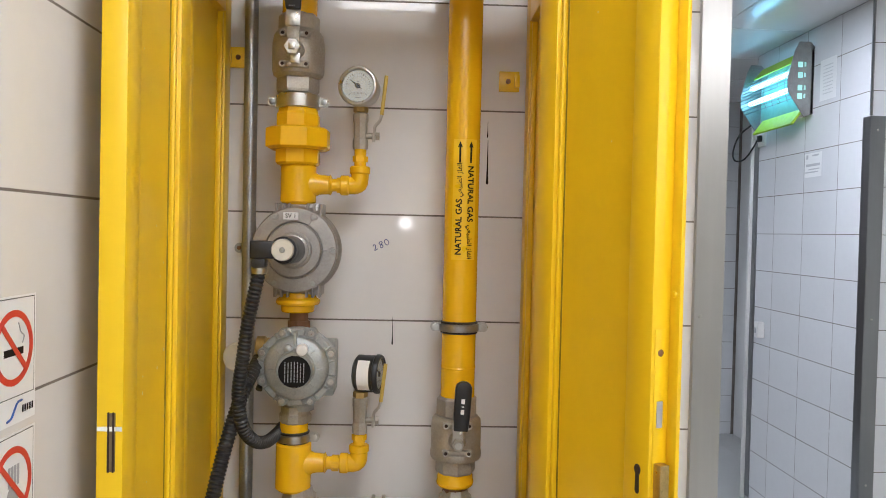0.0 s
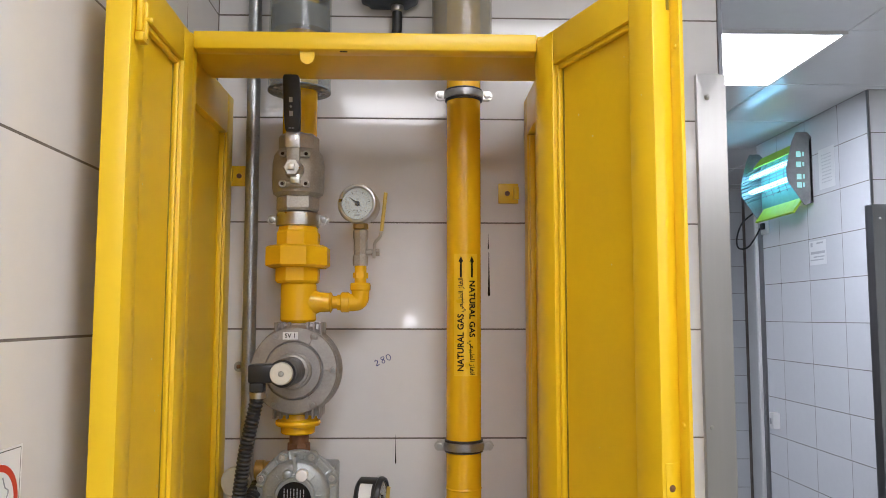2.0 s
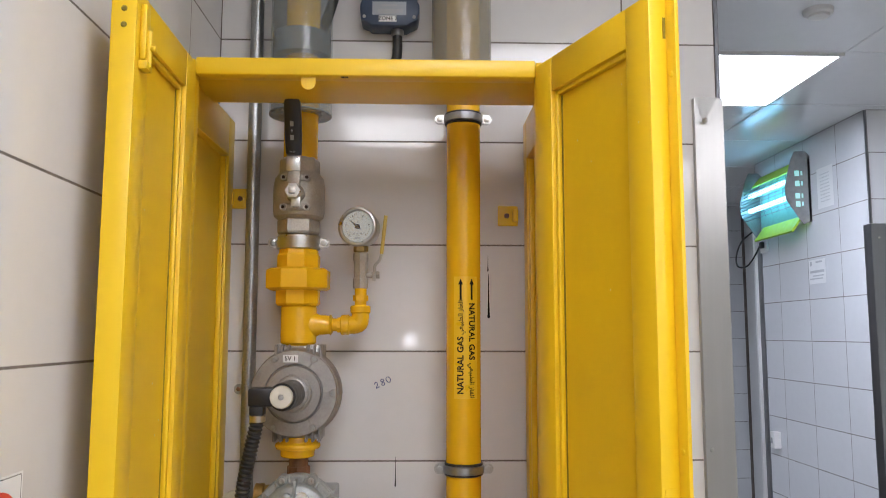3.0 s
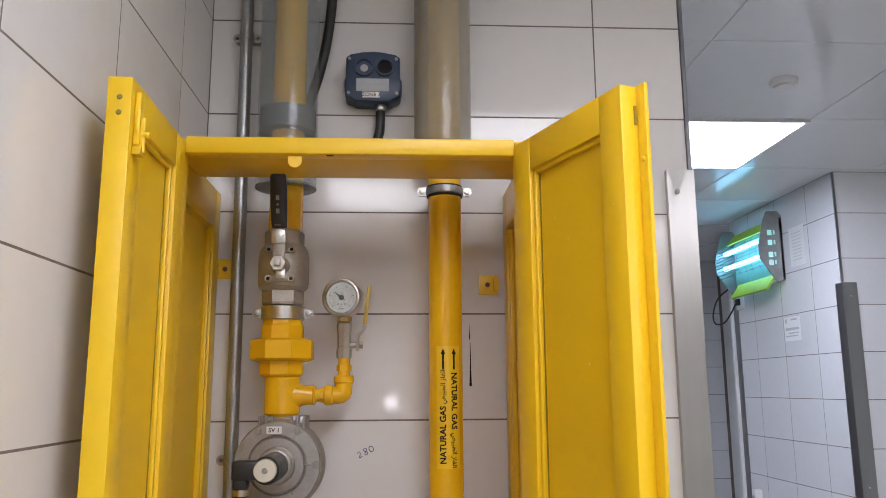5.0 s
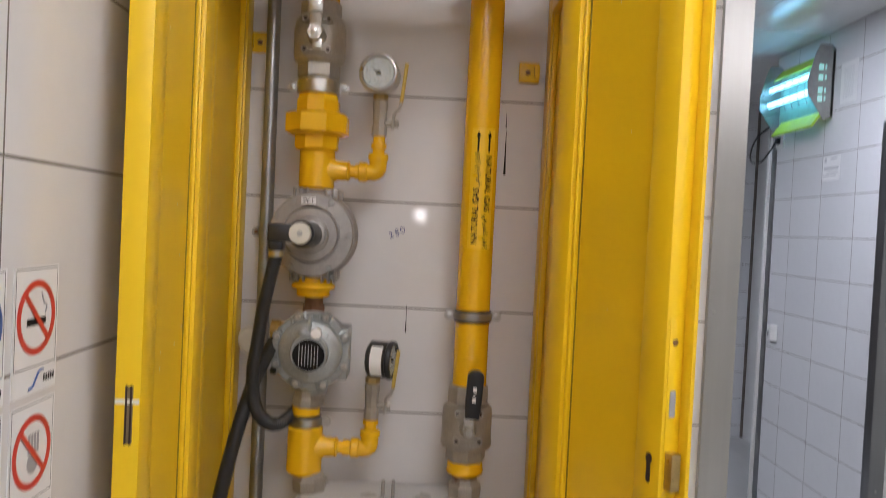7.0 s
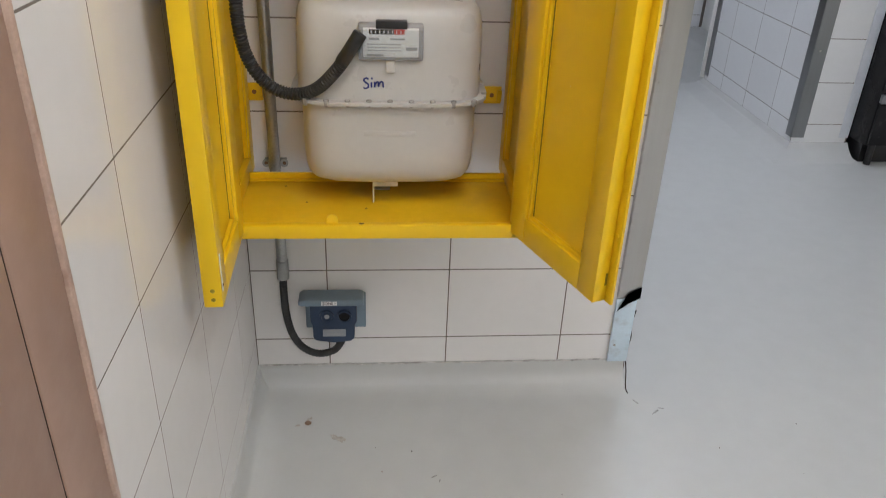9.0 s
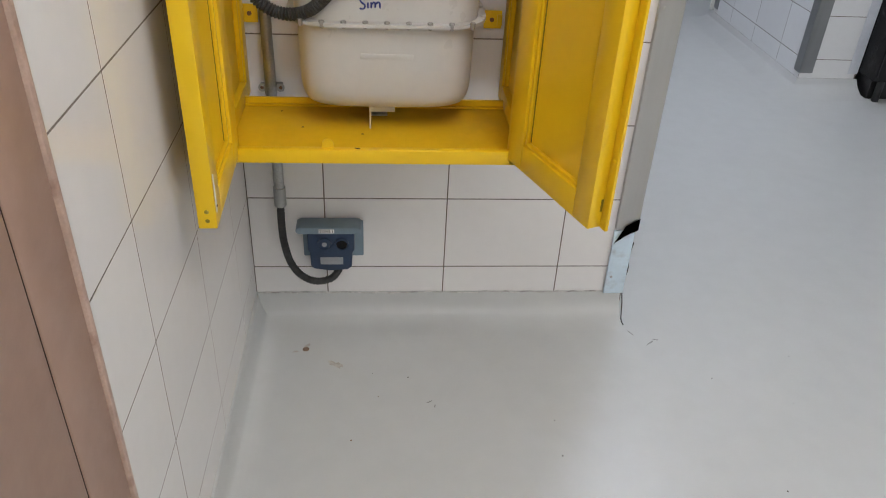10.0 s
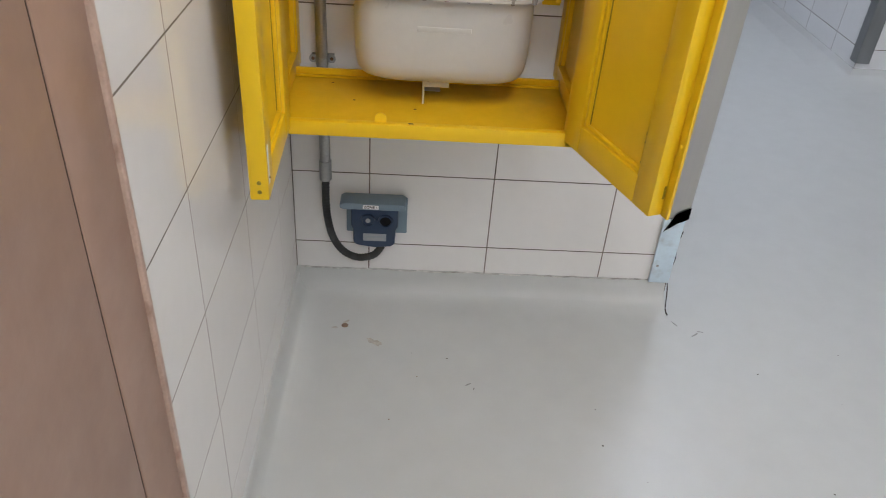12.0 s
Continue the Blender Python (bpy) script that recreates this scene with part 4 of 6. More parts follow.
def gauge(at, d, label, back):
    """A round pressure gauge at a place, facing d."""
    at, d = Vector(at), Vector(d).normalized()
    g = thing("pressure_gauge", at, label, "gauge", "pressure gauges")
    r = 0.0335

    def pl(u, v, n):
        return at + Vector((0, 0, 1)).cross(d).normalized() * u + Vector((0, 0, v)) + d * n
    part("case", lathe(at - d * 0.022, d, [(0, r - 0.006), (0.004, r - 0.001), (0.036, r - 0.001), (0.038, r + 0.0012), (0.043, r + 0.0012), (0.046, r - 0.0008), (0.0465, r - 0.0035), (0.0435, r - 0.0062), (0.0405, r - 0.0066)], 36),
         BLACK if back else ZINC, g, "black gauge case" if back else "bright steel gauge case")
    dial = part("dial", lathe(at + d * 0.0185, d, [(0, r - 0.004), (0.0006, r - 0.0045)], 36), PAPER, g, "white dial")
    ticks = bmesh.new()
    for i in range(26):
        a = radians(225 - 270 * i / 25)
        r0 = 0.0205 if i % 5 else 0.0185
        q = [(math.cos(a) * r0 - math.sin(a) * w, math.sin(a) * r0 + math.cos(a) * w) for w in ((-0.0003, 0.0003) if i % 5 else (-0.0006, 0.0006))]
        q += [(math.cos(a) * 0.0225 - math.sin(a) * w, math.sin(a) * 0.0225 + math.cos(a) * w) for w in ((0.0003, -0.0003) if i % 5 else (0.0006, -0.0006))]
        ticks.faces.new([ticks.verts.new(pl(u, v, 0.0194)) for u, v in q])
    part("tick_marks", ticks, INK, dial)
    part("scale_ring", ring_flat(0.0158, 0.0162, 0.0193, 0.0195, pl), GREY_PRINT, dial)
    part("small_print", bars([(-0.006, -0.012, 0.003, 0.003), (0, -0.0125, 0.003, 0.003), (0.006, -0.012, 0.003, 0.003), (0, -0.02, 0.01, 0.0022), (0, 0.008, 0.004, 0.002)], lambda u, v, n: pl(u, v, 0.0194)), GREY_PRINT, dial)
    a = radians(142)
    needle = [(math.cos(a) * 0.02, math.sin(a) * 0.02), (math.cos(a + 1.57) * 0.0022, math.sin(a + 1.57) * 0.0022), (-math.cos(a) * 0.009, -math.sin(a) * 0.009), (math.cos(a - 1.57) * 0.0022, math.sin(a - 1.57) * 0.0022)]
    part("needle", prism(needle, 0.0198, 0.0208, pl), INK, dial, "black needle")
    part("hub", prism(disc(0.0046, 14), 0.0198, 0.0216, pl), INK, dial)
    part("glass", lathe(at + d * 0.0222, d, [(0, r - 0.005), (0.0006, r - 0.005)], 36), GAUGE_GLASS, g)
    return g


gauge((0.0985, AY - 0.012, 1.773), (-0.15, -1, 0.0), "round bright steel pressure gauge with a white dial", False)
g2 = gauge((0.122, AY - 0.004, 1.271), (0.97, -0.24, 0), "black pressure gauge turned to show its side label", True)
d2 = Vector((0.97, -0.24, 0)).normalized()
s2 = Vector((0, 0, 1)).cross(d2)
lab = bmesh.new()
grid = []
for i in range(9):
    a = radians(-52 + 104 * i / 8)
    rr = 0.0331
    # a label wrapped round the side of the case
    grid.append([lab.verts.new(Vector((0.122, AY - 0.004, 1.271)) + d2 * n - s2 * math.cos(a) * rr * 1.0 + Vector((0, 0, math.sin(a) * rr))) for n in (-0.012, 0.0095)])
for a, b in zip(grid, grid[1:]):
    lab.faces.new((a[0], b[0], b[1], a[1]))
part("side_label", lab, PAPER, g2, "white paper label round the case")

# ---- solenoid valve with the black connector ----
sv = thing("solenoid_valve", (0, AY, 1.41), "grey cast round solenoid gas valve with a black connector", "gas valve")
sx, sz = -0.002, 1.488
part("body", box(sx - 0.037, AY - 0.028, 1.411, sx + 0.038, AY + 0.03, 1.567, 0.004), ALU, sv)
part("port_rim", box(sx - 0.04, AY - 0.02, 1.545, sx + 0.041, AY + 0.02, 1.569, 0.002), ALU, sv)
part("port_rim", box(sx - 0.04, AY - 0.02, 1.409, sx + 0.041, AY + 0.02, 1.432, 0.002), ALU, sv)
disk = part("round_flange", lathe((sx - 0.002, AY - 0.012, sz), (0, -1, 0), [(0, 0.073), (0.004, 0.0765), (0.016, 0.0765), (0.02, 0.0745), (0.024, 0.072)], 48), ALU, sv)
part("cover", lathe((sx - 0.004, AY - 0.036, sz), (0, -1, 0), [(0, 0.0725), (0.009, 0.0725), (0.0105, 0.071), (0.012, 0.0495), (0.0085, 0.048), (0.0085, 0.0465), (0.015, 0.0458), (0.0165, 0.0445), (0.0175, 0.028)], 48), ALU, sv)
part("spring_cap", lathe((sx - 0.004, AY - 0.05, sz), (0, -1, 0), [(0, 0.0315), (0.008, 0.031), (0.0095, 0.029), (0.0095, 0.0265), (0.014, 0.026), (0.0155, 0.0225)], 36), ALU, sv)
part("armature", lathe((sx - 0.004, AY - 0.06, sz), (0, -1, 0), [(0, 0.0215), (0.04, 0.0215), (0.078, 0.021), (0.094, 0.019)], 28), BLACK, sv, "black armature tube")
for i in range(6):
    a = radians(60 * i)
    px, pz = sx - 0.004 + 0.0655 * math.cos(a), sz + 0.0655 * math.sin(a)
    b = part("boss", lathe((px, AY - 0.046, pz), (0, -1, 0), [(0, 0.0068), (0.0012, 0.0066), (0.0018, 0.0058), (0.0018, 0.002)], 14), ALU, disk)
    part("screw", lathe((px, AY - 0.0474, pz), (0, -1, 0), [(0, 0.0044), (0.0024, 0.004), (0.0027, 0.0015)], 10), GALV, b)
    if i in (0, 1, 5):
        p, q = 0.043, 0.056
        part("rib", rod((sx - 0.004 + p * math.cos(a), AY - 0.0478, sz + p * math.sin(a)), (sx - 0.004 + q * math.cos(a), AY - 0.0472, sz + q * math.sin(a)), 0.0014, 8), ALU, disk)
    if i in (1, 2, 4, 5):
        for s in (-0.011, 0.0, 0.011):
            zb = sz + (0.069 if i < 3 else -0.069)
            part("flute", box(sx + math.copysign(0.027, math.cos(a)) + s - 0.0022, AY - 0.036, zb - 0.013, sx + math.copysign(0.027, math.cos(a)) + s + 0.0022, AY - 0.018, zb + 0.0115, 0.0012, 1), ALU, sv)
tag = part("number_label", prism(rect(0.0255, 0.0125), 0, 0.0006, facing_y(sx - 0.009, 1.546, AY - 0.0565)), PAPER, sv, "white label")
part("lettering", letters("SV 1", 0.0072, facing_y(sx - 0.009, 1.546, AY - 0.0572)), INK, tag)
plug = part("connector", box(-0.0575, -0.252, 1.4765, -0.018, -0.215, 1.5045, 0.003), BLACK, sv, "black right-angled cable connector")
part("connector_neck", box(-0.056, -0.248, 1.462, -0.034, -0.222, 1.4775, 0.003), BLACK, plug)
part("gland", lathe((-0.045, -0.235, 1.452), (0, 0, 1), [(0, 0.0115), (0.002, 0.0125), (0.009, 0.0125), (0.011, 0.011)], 18), ZINC, plug, "pale metal gland ring")
part("knob_base", rod((-0.006, -0.158, sz + 0.003), (-0.006, -0.248, sz + 0.003), 0.021, 28), BLACK, sv)
knob = part("coil_cap", lathe((-0.006, -0.248, sz + 0.003), (0, -1, 0), [(0, 0.016), (0.001, 0.0175), (0.009, 0.0172), (0.0105, 0.016)], 32), PALE, sv, "pale round coil cap")
part("cap_screw", lathe((-0.006, -0.2585, sz + 0.003), (0, -1, 0), [(0, 0.0045), (0.0015, 0.004), (0.002, 0.0015)], 14), GALV, knob)

# ---- gas pressure regulator ----
rg = thing("gas_regulator", (0.003, AY, 1.22), "greenish grey cast round gas regulator with a black label", "gas regulator")
rx, rz = 0.0035, 1.2895
part("body", box(rx - 0.045, AY - 0.035, 1.236, rx + 0.061, AY + 0.035, 1.328, 0.004), ALU_GREEN, rg)
part("neck", rod((rx, AY, 1.205), (rx, AY, 1.245), 0.024, 20), ALU_GREEN, rg)
fl = part("round_flange", lathe((rx, AY - 0.03, rz), (0, -1, 0), [(0, 0.064), (0.003, 0.067), (0.011, 0.067), (0.0125, 0.065), (0.0145, 0.065), (0.016, 0.067), (0.026, 0.067), (0.0285, 0.0645), (0.0285, 0.059)], 64), ALU_GREEN, rg)
part("dome", lathe((rx, AY - 0.059, rz), (0, -1, 0), [(-0.003, 0.0585), (-0.003, 0.0555), (0.0075, 0.0535), (0.0105, 0.051), (0.0125, 0.0465), (0.0165, 0.0375), (0.018, 0.0335), (0.0225, 0.032), (0.0235, 0.0302), (0.0215, 0.0285)], 64), ALU_GREEN, rg)
lb = part("black_label", lathe((rx, AY - 0.0812, rz - 0.004), (0, -1, 0), [(0, 0.0272), (0.0012, 0.0268)], 36), INK, rg, "round black label with fine print")
turned = facing_y(rx, rz - 0.004, AY - 0.0826)
part("fine_print", bars([(v, u, h, w) for u, v, w, h in word_bars(0.034, 7, 0.0052, 0.0016, 4)], turned), GREY_PRINT, lb, "fine grey print")
for i in range(8):
    a = radians(22.5 + 45 * i)
    px, pz = rx + 0.0625 * math.cos(a), rz + 0.0625 * math.sin(a)
    boss = part("boss", lathe((px, AY - 0.034, pz), (0, -1, 0), [(0, 0.0078), (0.001, 0.0085), (0.0245, 0.0085), (0.0262, 0.0072)], 16), ALU_GREEN, fl)
    part("screw", lathe((px, AY - 0.0602, pz), (0, -1, 0), [(0, 0.0054), (0.0032, 0.0052), (0.0042, 0.004), (0.0042, 0.0024), (0.0026, 0.002)], 12), ZINC, boss)
for i in range(8):
    a = radians(45 * i)
    part("rib", rod((rx + 0.031 * math.cos(a), AY - 0.0765, rz + 0.031 * math.sin(a)), (rx + 0.044 * math.cos(a), AY - 0.0725, rz + 0.044 * math.sin(a)), 0.0017, 6), ALU_GREEN, fl)
for i in range(16):
    a = radians(i * 22.5 + 11.25)
    part("rib", rod((rx + 0.056 * math.cos(a), AY - 0.0612, rz + 0.056 * math.sin(a)), (rx + 0.067 * math.cos(a), AY - 0.055, rz + 0.067 * math.sin(a)), 0.0024, 6), ALU_GREEN, fl)
part("vent_plug", lathe((rx + 0.0115, AY - 0.07, rz + 0.033), (0, -1, 0), [(0, 0.0098), (0.013, 0.0095), (0.0145, 0.008)], 20), WHITE, rg, "white round plug")
part("seal_boss", lathe((rx - 0.012, AY - 0.066, rz + 0.0335), (0, -1, 0), [(0, 0.0085), (0.014, 0.0075), (0.016, 0.004)], 16), ALU_GREEN, rg)
part("top_rib", box(rx - 0.003, AY - 0.078, rz + 0.036, rx + 0.002, AY - 0.055, rz + 0.062, 0.001), ALU_GREEN, rg)
part("side_port", lathe((rx - 0.04, AY - 0.01, 1.318), (-1, 0, 0), [(0, 0.015), (0.02, 0.0145), (0.022, 0.017), (0.036, 0.017), (0.038, 0.013)], 18), BRASS, rg, "brass side port")
part("side_cap", lathe((-0.11, AY + 0.025, 1.293), (-0.3, -1, 0), [(0, 0.024), (0.006, 0.026), (0.014, 0.026), (0.017, 0.023)], 28), PALE, rg, "pale round cap")
part("side_plug", rod((-0.058, AY - 0.03, 1.262), (-0.062, AY - 0.045, 1.248), 0.006, 10), BLACK, rg)
for dx in (-0.026, 0.028):
    part("red_seal", lathe((rx + dx, AY - 0.03, 1.329), (0, 0, 1), [(0, 0.006), (0.004, 0.005)], 10), RED, rg, "small red seal")

# ---- cables ----
hose = thing("cable_conduit", (-0.06, -0.2, 1.17), "black corrugated cable conduit from the solenoid connector", "cable conduit", "conduits")
part("tube", sweep([(-0.045, -0.235, 1.455), (-0.052, -0.236, 1.42), (-0.062, -0.234, 1.37), (-0.070, -0.23, 1.312), (-0.0765, -0.225, 1.26), (-0.072, -0.215, 1.207), (-0.06, -0.185, 1.174), (-0.046, -0.145, 1.161), (-0.036, -0.1, 1.163), (-0.028, -0.058, 1.17)], 0.0112, 0.0016, 14, 0.0094), RUBBER, hose)
hose = thing("cable_conduit", (-0.1, -0.2, 0.87), "black corrugated cable conduit looping down to the meter", "cable conduit", "conduits")
part("tube", sweep([(-0.062, -0.13, 1.30), (-0.078, -0.18, 1.255), (-0.093, -0.215, 1.19), (-0.108, -0.235, 1.115), (-0.1205, -0.24, 1.03), (-0.113, -0.235, 0.945), (-0.085, -0.225, 0.888), (-0.043, -0.222, 0.864), (0.008, -0.238, 0.876), (0.054, -0.262, 0.925), (0.083, -0.272, 0.972), (0.092, -0.27, 0.985)], 0.0122, 0.0016, 14, 0.0104), RUBBER, hose)
part("end_sleeve", sweep([(0.06, -0.264, 0.935), (0.078, -0.272, 0.963), (0.094, -0.27, 0.988)], 0.0128, 0.004, 14), RUBBER, hose, "dark rubber end sleeve")

cond = thing("conduit_pipe", (-0.105, -0.03, 0.355), "grey galvanised conduit pipe clipped to the tiles", "conduit pipe")
part("tube", rod((-0.101, -0.03, 0.372), (-0.109, -0.03, CEILING - 0.001), 0.0122, 20), GALV, cond)
part("socket", rod((-0.101, -0.03, 0.352), (-0.101, -0.03, 0.402), 0.0145, 20, chamfer=0.001), GALV, cond)
for z in (2.306, 1.487, 0.643):
    cx = -0.101 - 0.008 * (z - 0.372) / 2.17
    cl = part("saddle_clip", rod((cx, -0.03, z - 0.008), (cx, -0.03, z + 0.008), 0.0137, 20), GALV, cond)
    for s in (-1, 1):
        part("clip_ear", prism(disc(0.0095, 16, s * 0.019), 0, 0.003, facing_y(cx, z, -0.018)), GALV, cl)
        part("clip_screw", lathe((cx + s * 0.02, -0.021, z), (0, -1, 0), [(0, 0.004), (0.0015, 0.002)], 10), RUST, cl)
    part("clip_base", box(cx - 0.024, -0.0185, z - 0.006, cx + 0.024, -0.0005, z + 0.006, 0.001), GALV, cl)

# ---- gas meter ----
MX, MY = 0.147, -0.125
meter = thing("gas_meter", (MX, MY, 0.655), "cream painted steel gas meter with a bolted flange", "gas meter")


def meter_shell(z0, z1, hw, hd, flip):
    """Half of a pressed casing: rounded plan, domed end."""
    bm = bmesh.new()
    rings = []
    h = z1 - z0
    for t, s in ((0.0, 1.0), (0.35, 1.0), (0.62, 0.995), (0.78, 0.985), (0.88, 0.955), (0.945, 0.90), (0.985, 0.80), (1.0, 0.66)):
        z = z0 + h * t if not flip else z1 - h * t
        cut = (1 - s) * hd
        a, b = hw - cut * 1.1, hd - cut
        ring = []
        for i in range(64):
            q = 2 * math.pi * i / 64
            c, d = math.cos(q), math.sin(q)
            ring.append(bm.verts.new((MX + a * math.copysign(abs(c) ** 0.42, c), MY + b * math.copysign(abs(d) ** 0.52, d), z)))
        rings.append(ring)
    for p, q in zip(rings, rings[1:]):
        for i in range(64):
            bm.faces.new((p[i], p[(i + 1) % 64], q[(i + 1) % 64], q[i]))
    bm.faces.new(rings[0])
    bm.faces.new(rings[-1])
    return bm


part("upper_case", meter_shell(0.857, 1.032, 0.176, 0.115, False), METER, meter, "", 50)
lower = part("lower_case", meter_shell(0.68, 0.85, 0.170, 0.111, True), METER, meter, "", 50)
part("embossed_bar", box(MX - 0.05, MY - 0.1121, 0.786, MX + 0.05, MY - 0.108, 0.797, 0.0019), METER, lower)
bm = bmesh.new()
fr = []
for k, z in ((1.0, 0.8505), (1.0, 0.8565)):
    fr.append([bm.verts.new((MX + 0.191 * math.copysign(abs(math.cos(q)) ** 0.45, math.cos(q)), MY + 0.129 * math.copysign(abs(math.sin(q)) ** 0.55, math.sin(q)), z)) for q in (2 * math.pi * i / 64 for i in range(64))])
for i in range(64):
    bm.faces.new((fr[0][i], fr[0][(i + 1) % 64], fr[1][(i + 1) % 64], fr[1][i]))
bm.faces.new(fr[0])
bm.faces.new(fr[1])
flange = part("flange", bm, METER, meter, "", 40)
for i in range(9):
    x = MX - 0.158 + 0.0395 * i
    y = MY - 0.121 + (0.008 if i in (0, 8) else 0)
    part("flange_bolt", lathe((x, y, 0.847), (0, 0, 1), [(0, 0.0035), (0.0035, 0.0045), (0.0095, 0.0055), (0.0125, 0.0055), (0.014, 0.004)], 6), ALU, flange, "", 20)
for i in range(3):
    part("flange_bolt", lathe((MX + 0.183, MY - 0.06 + 0.06 * i, 0.847), (0, 0, 1), [(0, 0.0035), (0.0035, 0.0045), (0.0125, 0.0055), (0.014, 0.004)], 6), METER, flange, "", 20)
for x in (0.004, 0.2815):
    s = part("connection", lathe((x, AY, 1.026), (0, 0, 1), [(0, 0.024), (0.006, 0.030), (0.026, 0.0315), (0.030, 0.026), (0.04, 0.0235)], 8, turn=radians(22.5)), NICKEL, meter, "dull metal union nut", 20)
for x in (0.137, 0.155):
    part("lifting_lug", box(x - 0.003, MY - 0.01, 1.028, x + 0.003, MY + 0.012, 1.062, 0.0015), ALU, meter)
ix0, ix1, iz0, iz1 = 0.0885, 0.2065, 0.936, 1.001
index = part("index_box", box(ix0, -0.254, iz0, ix1, -0.225, iz1, 0.006, 3), GREY_PRINT, meter, "grey framed counter box")
part("index_plate", box(ix0 + 0.0095, -0.2555, iz0 + 0.007, ix1 - 0.0095, -0.2535, iz1 - 0.006, 0.001), PAPER, index, "white counter plate")
part("index_hood", box(ix0 + 0.032, -0.258, iz1 - 0.008, ix1 - 0.03, -0.24, iz1 + 0.006, 0.002), BLACK, index)
pane = part("window", box(ix0 + 0.002, -0.2592, iz0 + 0.002, ix1 - 0.002, -0.2578, iz1 - 0.009, 0.0005), METER_WINDOW, index, "clear plastic counter window")
pane.visible_shadow = False
pl = facing_y((ix0 + ix1) / 2, (iz0 + iz1) / 2, -0.2558)
part("digit_strip", bars([(-0.017, 0.0195, 0.044, 0.0085)], pl), INK, index)
part("digit_strip", bars([(0.015, 0.0195, 0.019, 0.0085)], pl), RED, index)
part("digit_bars", bars([(-0.035 + 0.0075 * i, 0.0195, 0.0022, 0.005) for i in range(9)], facing_y((ix0 + ix1) / 2, (iz0 + iz1) / 2, -0.2562)), PAPER, index)
part("print_bars", bars([(-0.03, 0.007, 0.018, 0.004), (0.012, 0.007, 0.026, 0.003), (-0.028, -0.022, 0.03, 0.0045), (0.037, -0.01, 0.02, 0.006)] + [(u - 0.012, v - 0.008, w, h) for u, v, w, h in word_bars(0.06, 3, 0.0055, 0.002, 8)], pl), GREY_PRINT, index)
part("seal_tab", box(MX - 0.008, -0.252, 0.914, MX + 0.008, -0.236, 0.935, 0.002), METER, index)
word = facing_y(0.119, 0.889, -0.2409)
pen = bmesh.new()
for stroke in (((-0.012, 0.009), (-0.016, 0.0115), (-0.0205, 0.008), (-0.017, 0.003), (-0.0125, -0.0005), (-0.013, -0.006), (-0.018, -0.008), (-0.0215, -0.006)),
               ((-0.0065, 0.004), (-0.0068, -0.002), (-0.0062, -0.0065)), ((-0.0062, 0.0095), (-0.0055, 0.0125)),
               ((-0.001, 0.0045), (-0.0005, -0.001), (-0.0008, -0.0062)), ((-0.0005, 0.0), (0.004, 0.0045), (0.0065, 0.002), (0.0064, -0.0055)),
               ((0.0064, 0.0), (0.0115, 0.005), (0.0145, 0.0025), (0.015, -0.004), (0.017, -0.0055))):
    sweep([word(u, v, 0.0) for u, v in stroke], 0.0016, 0.001, 6, bm=pen)
part("marker_word", pen, BLUE_INK, meter, "blue handwritten word")
stand = thing("meter_bracket", (0.138, -0.15, 0.631), "white angle bracket under the gas meter", "bracket")  # stands on the tray
part("shelf", box(0.113, -0.205, 0.668, 0.164, -0.1, 0.6795, 0.0008), PALE, stand)
part("leg", box(0.113, -0.205, 0.6315, 0.1165, -0.1, 0.668, 0.0006), PALE, stand)
part("foot", box(0.1165, -0.14, 0.6315, 0.15, -0.1, 0.634, 0.0006), PALE, stand)

# ---- gas detectors ----
det = thing("gas_detector", (0.144, -0.02, 2.15), "dark blue gas detector with two round sensors on the tiles", "gas detector", "gas detectors")
shape = [(-0.0535, -0.031), (-0.04, -0.036), (-0.035, -0.041), (0.033, -0.042), (0.04, -0.037), (0.0535, -0.031), (0.057, -0.012), (0.057, 0.002), (0.0525, 0.006), (0.0535, 0.05), (0.044, 0.056), (0.022, 0.0605), (0, 0.0625), (-0.022, 0.0605), (-0.044, 0.056), (-0.053, 0.05), (-0.0525, 0.006), (-0.0555, 0.002), (-0.0555, -0.012)]
body = part("case", prism(shape, 0.0, 0.05, facing_y(0.144, 2.208, -0.002), 0.004), NAVY, det)
for u, inner in ((-0.017, PALE), (0.0235, INK)):
    ring = part("sensor_ring", ring_flat(0.0145, 0.0185, 0.045, 0.056, facing_y(0.144 + u, 2.2355, -0.002)), NAVY, det)
    part("sensor", prism(disc(0.0142), 0.045, 0.0515, facing_y(0.144 + u, 2.2355, -0.002)), INK if inner is INK else NAVY, ring)
    if inner is PALE:
        part("sensor_mesh", prism(disc(0.0075), 0.051, 0.0525, facing_y(0.144 + u, 2.2335, -0.002)), GREY_PRINT, ring, "grey sensor mesh")
foil = part("foil_label", prism(rect(0.064, 0.026), 0.05, 0.0507, facing_y(0.144, 2.1995, -0.002)), GREY_LABEL, det, "grey foil label")
part("logo_bars", bars([(0.002, -0.006, 0.048, 0.0085), (0, 0.006, 0.03, 0.004)], facing_y(0.144, 2.1995, -0.0527)), GREY_PRINT, foil, "pale brand mark bars")
tag = part("zone_label", prism(rect(0.034, 0.0115), 0.05, 0.0512, facing_y(0.141, 2.179, -0.002)), PAPER, det, "white label")
part("lettering", letters("ZONE 2", 0.0072, facing_y(0.141, 2.179, -0.0532)), INK, tag)
for u, v in ((-0.046, 0.046), (0.046, 0.046), (-0.047, -0.025), (0.047, -0.025)):
    part("case_screw", prism(disc(0.0034, 10), 0.05, 0.0512, facing_y(0.144 + u, 2.208 + v, -0.002)), GREY_PRINT, body)
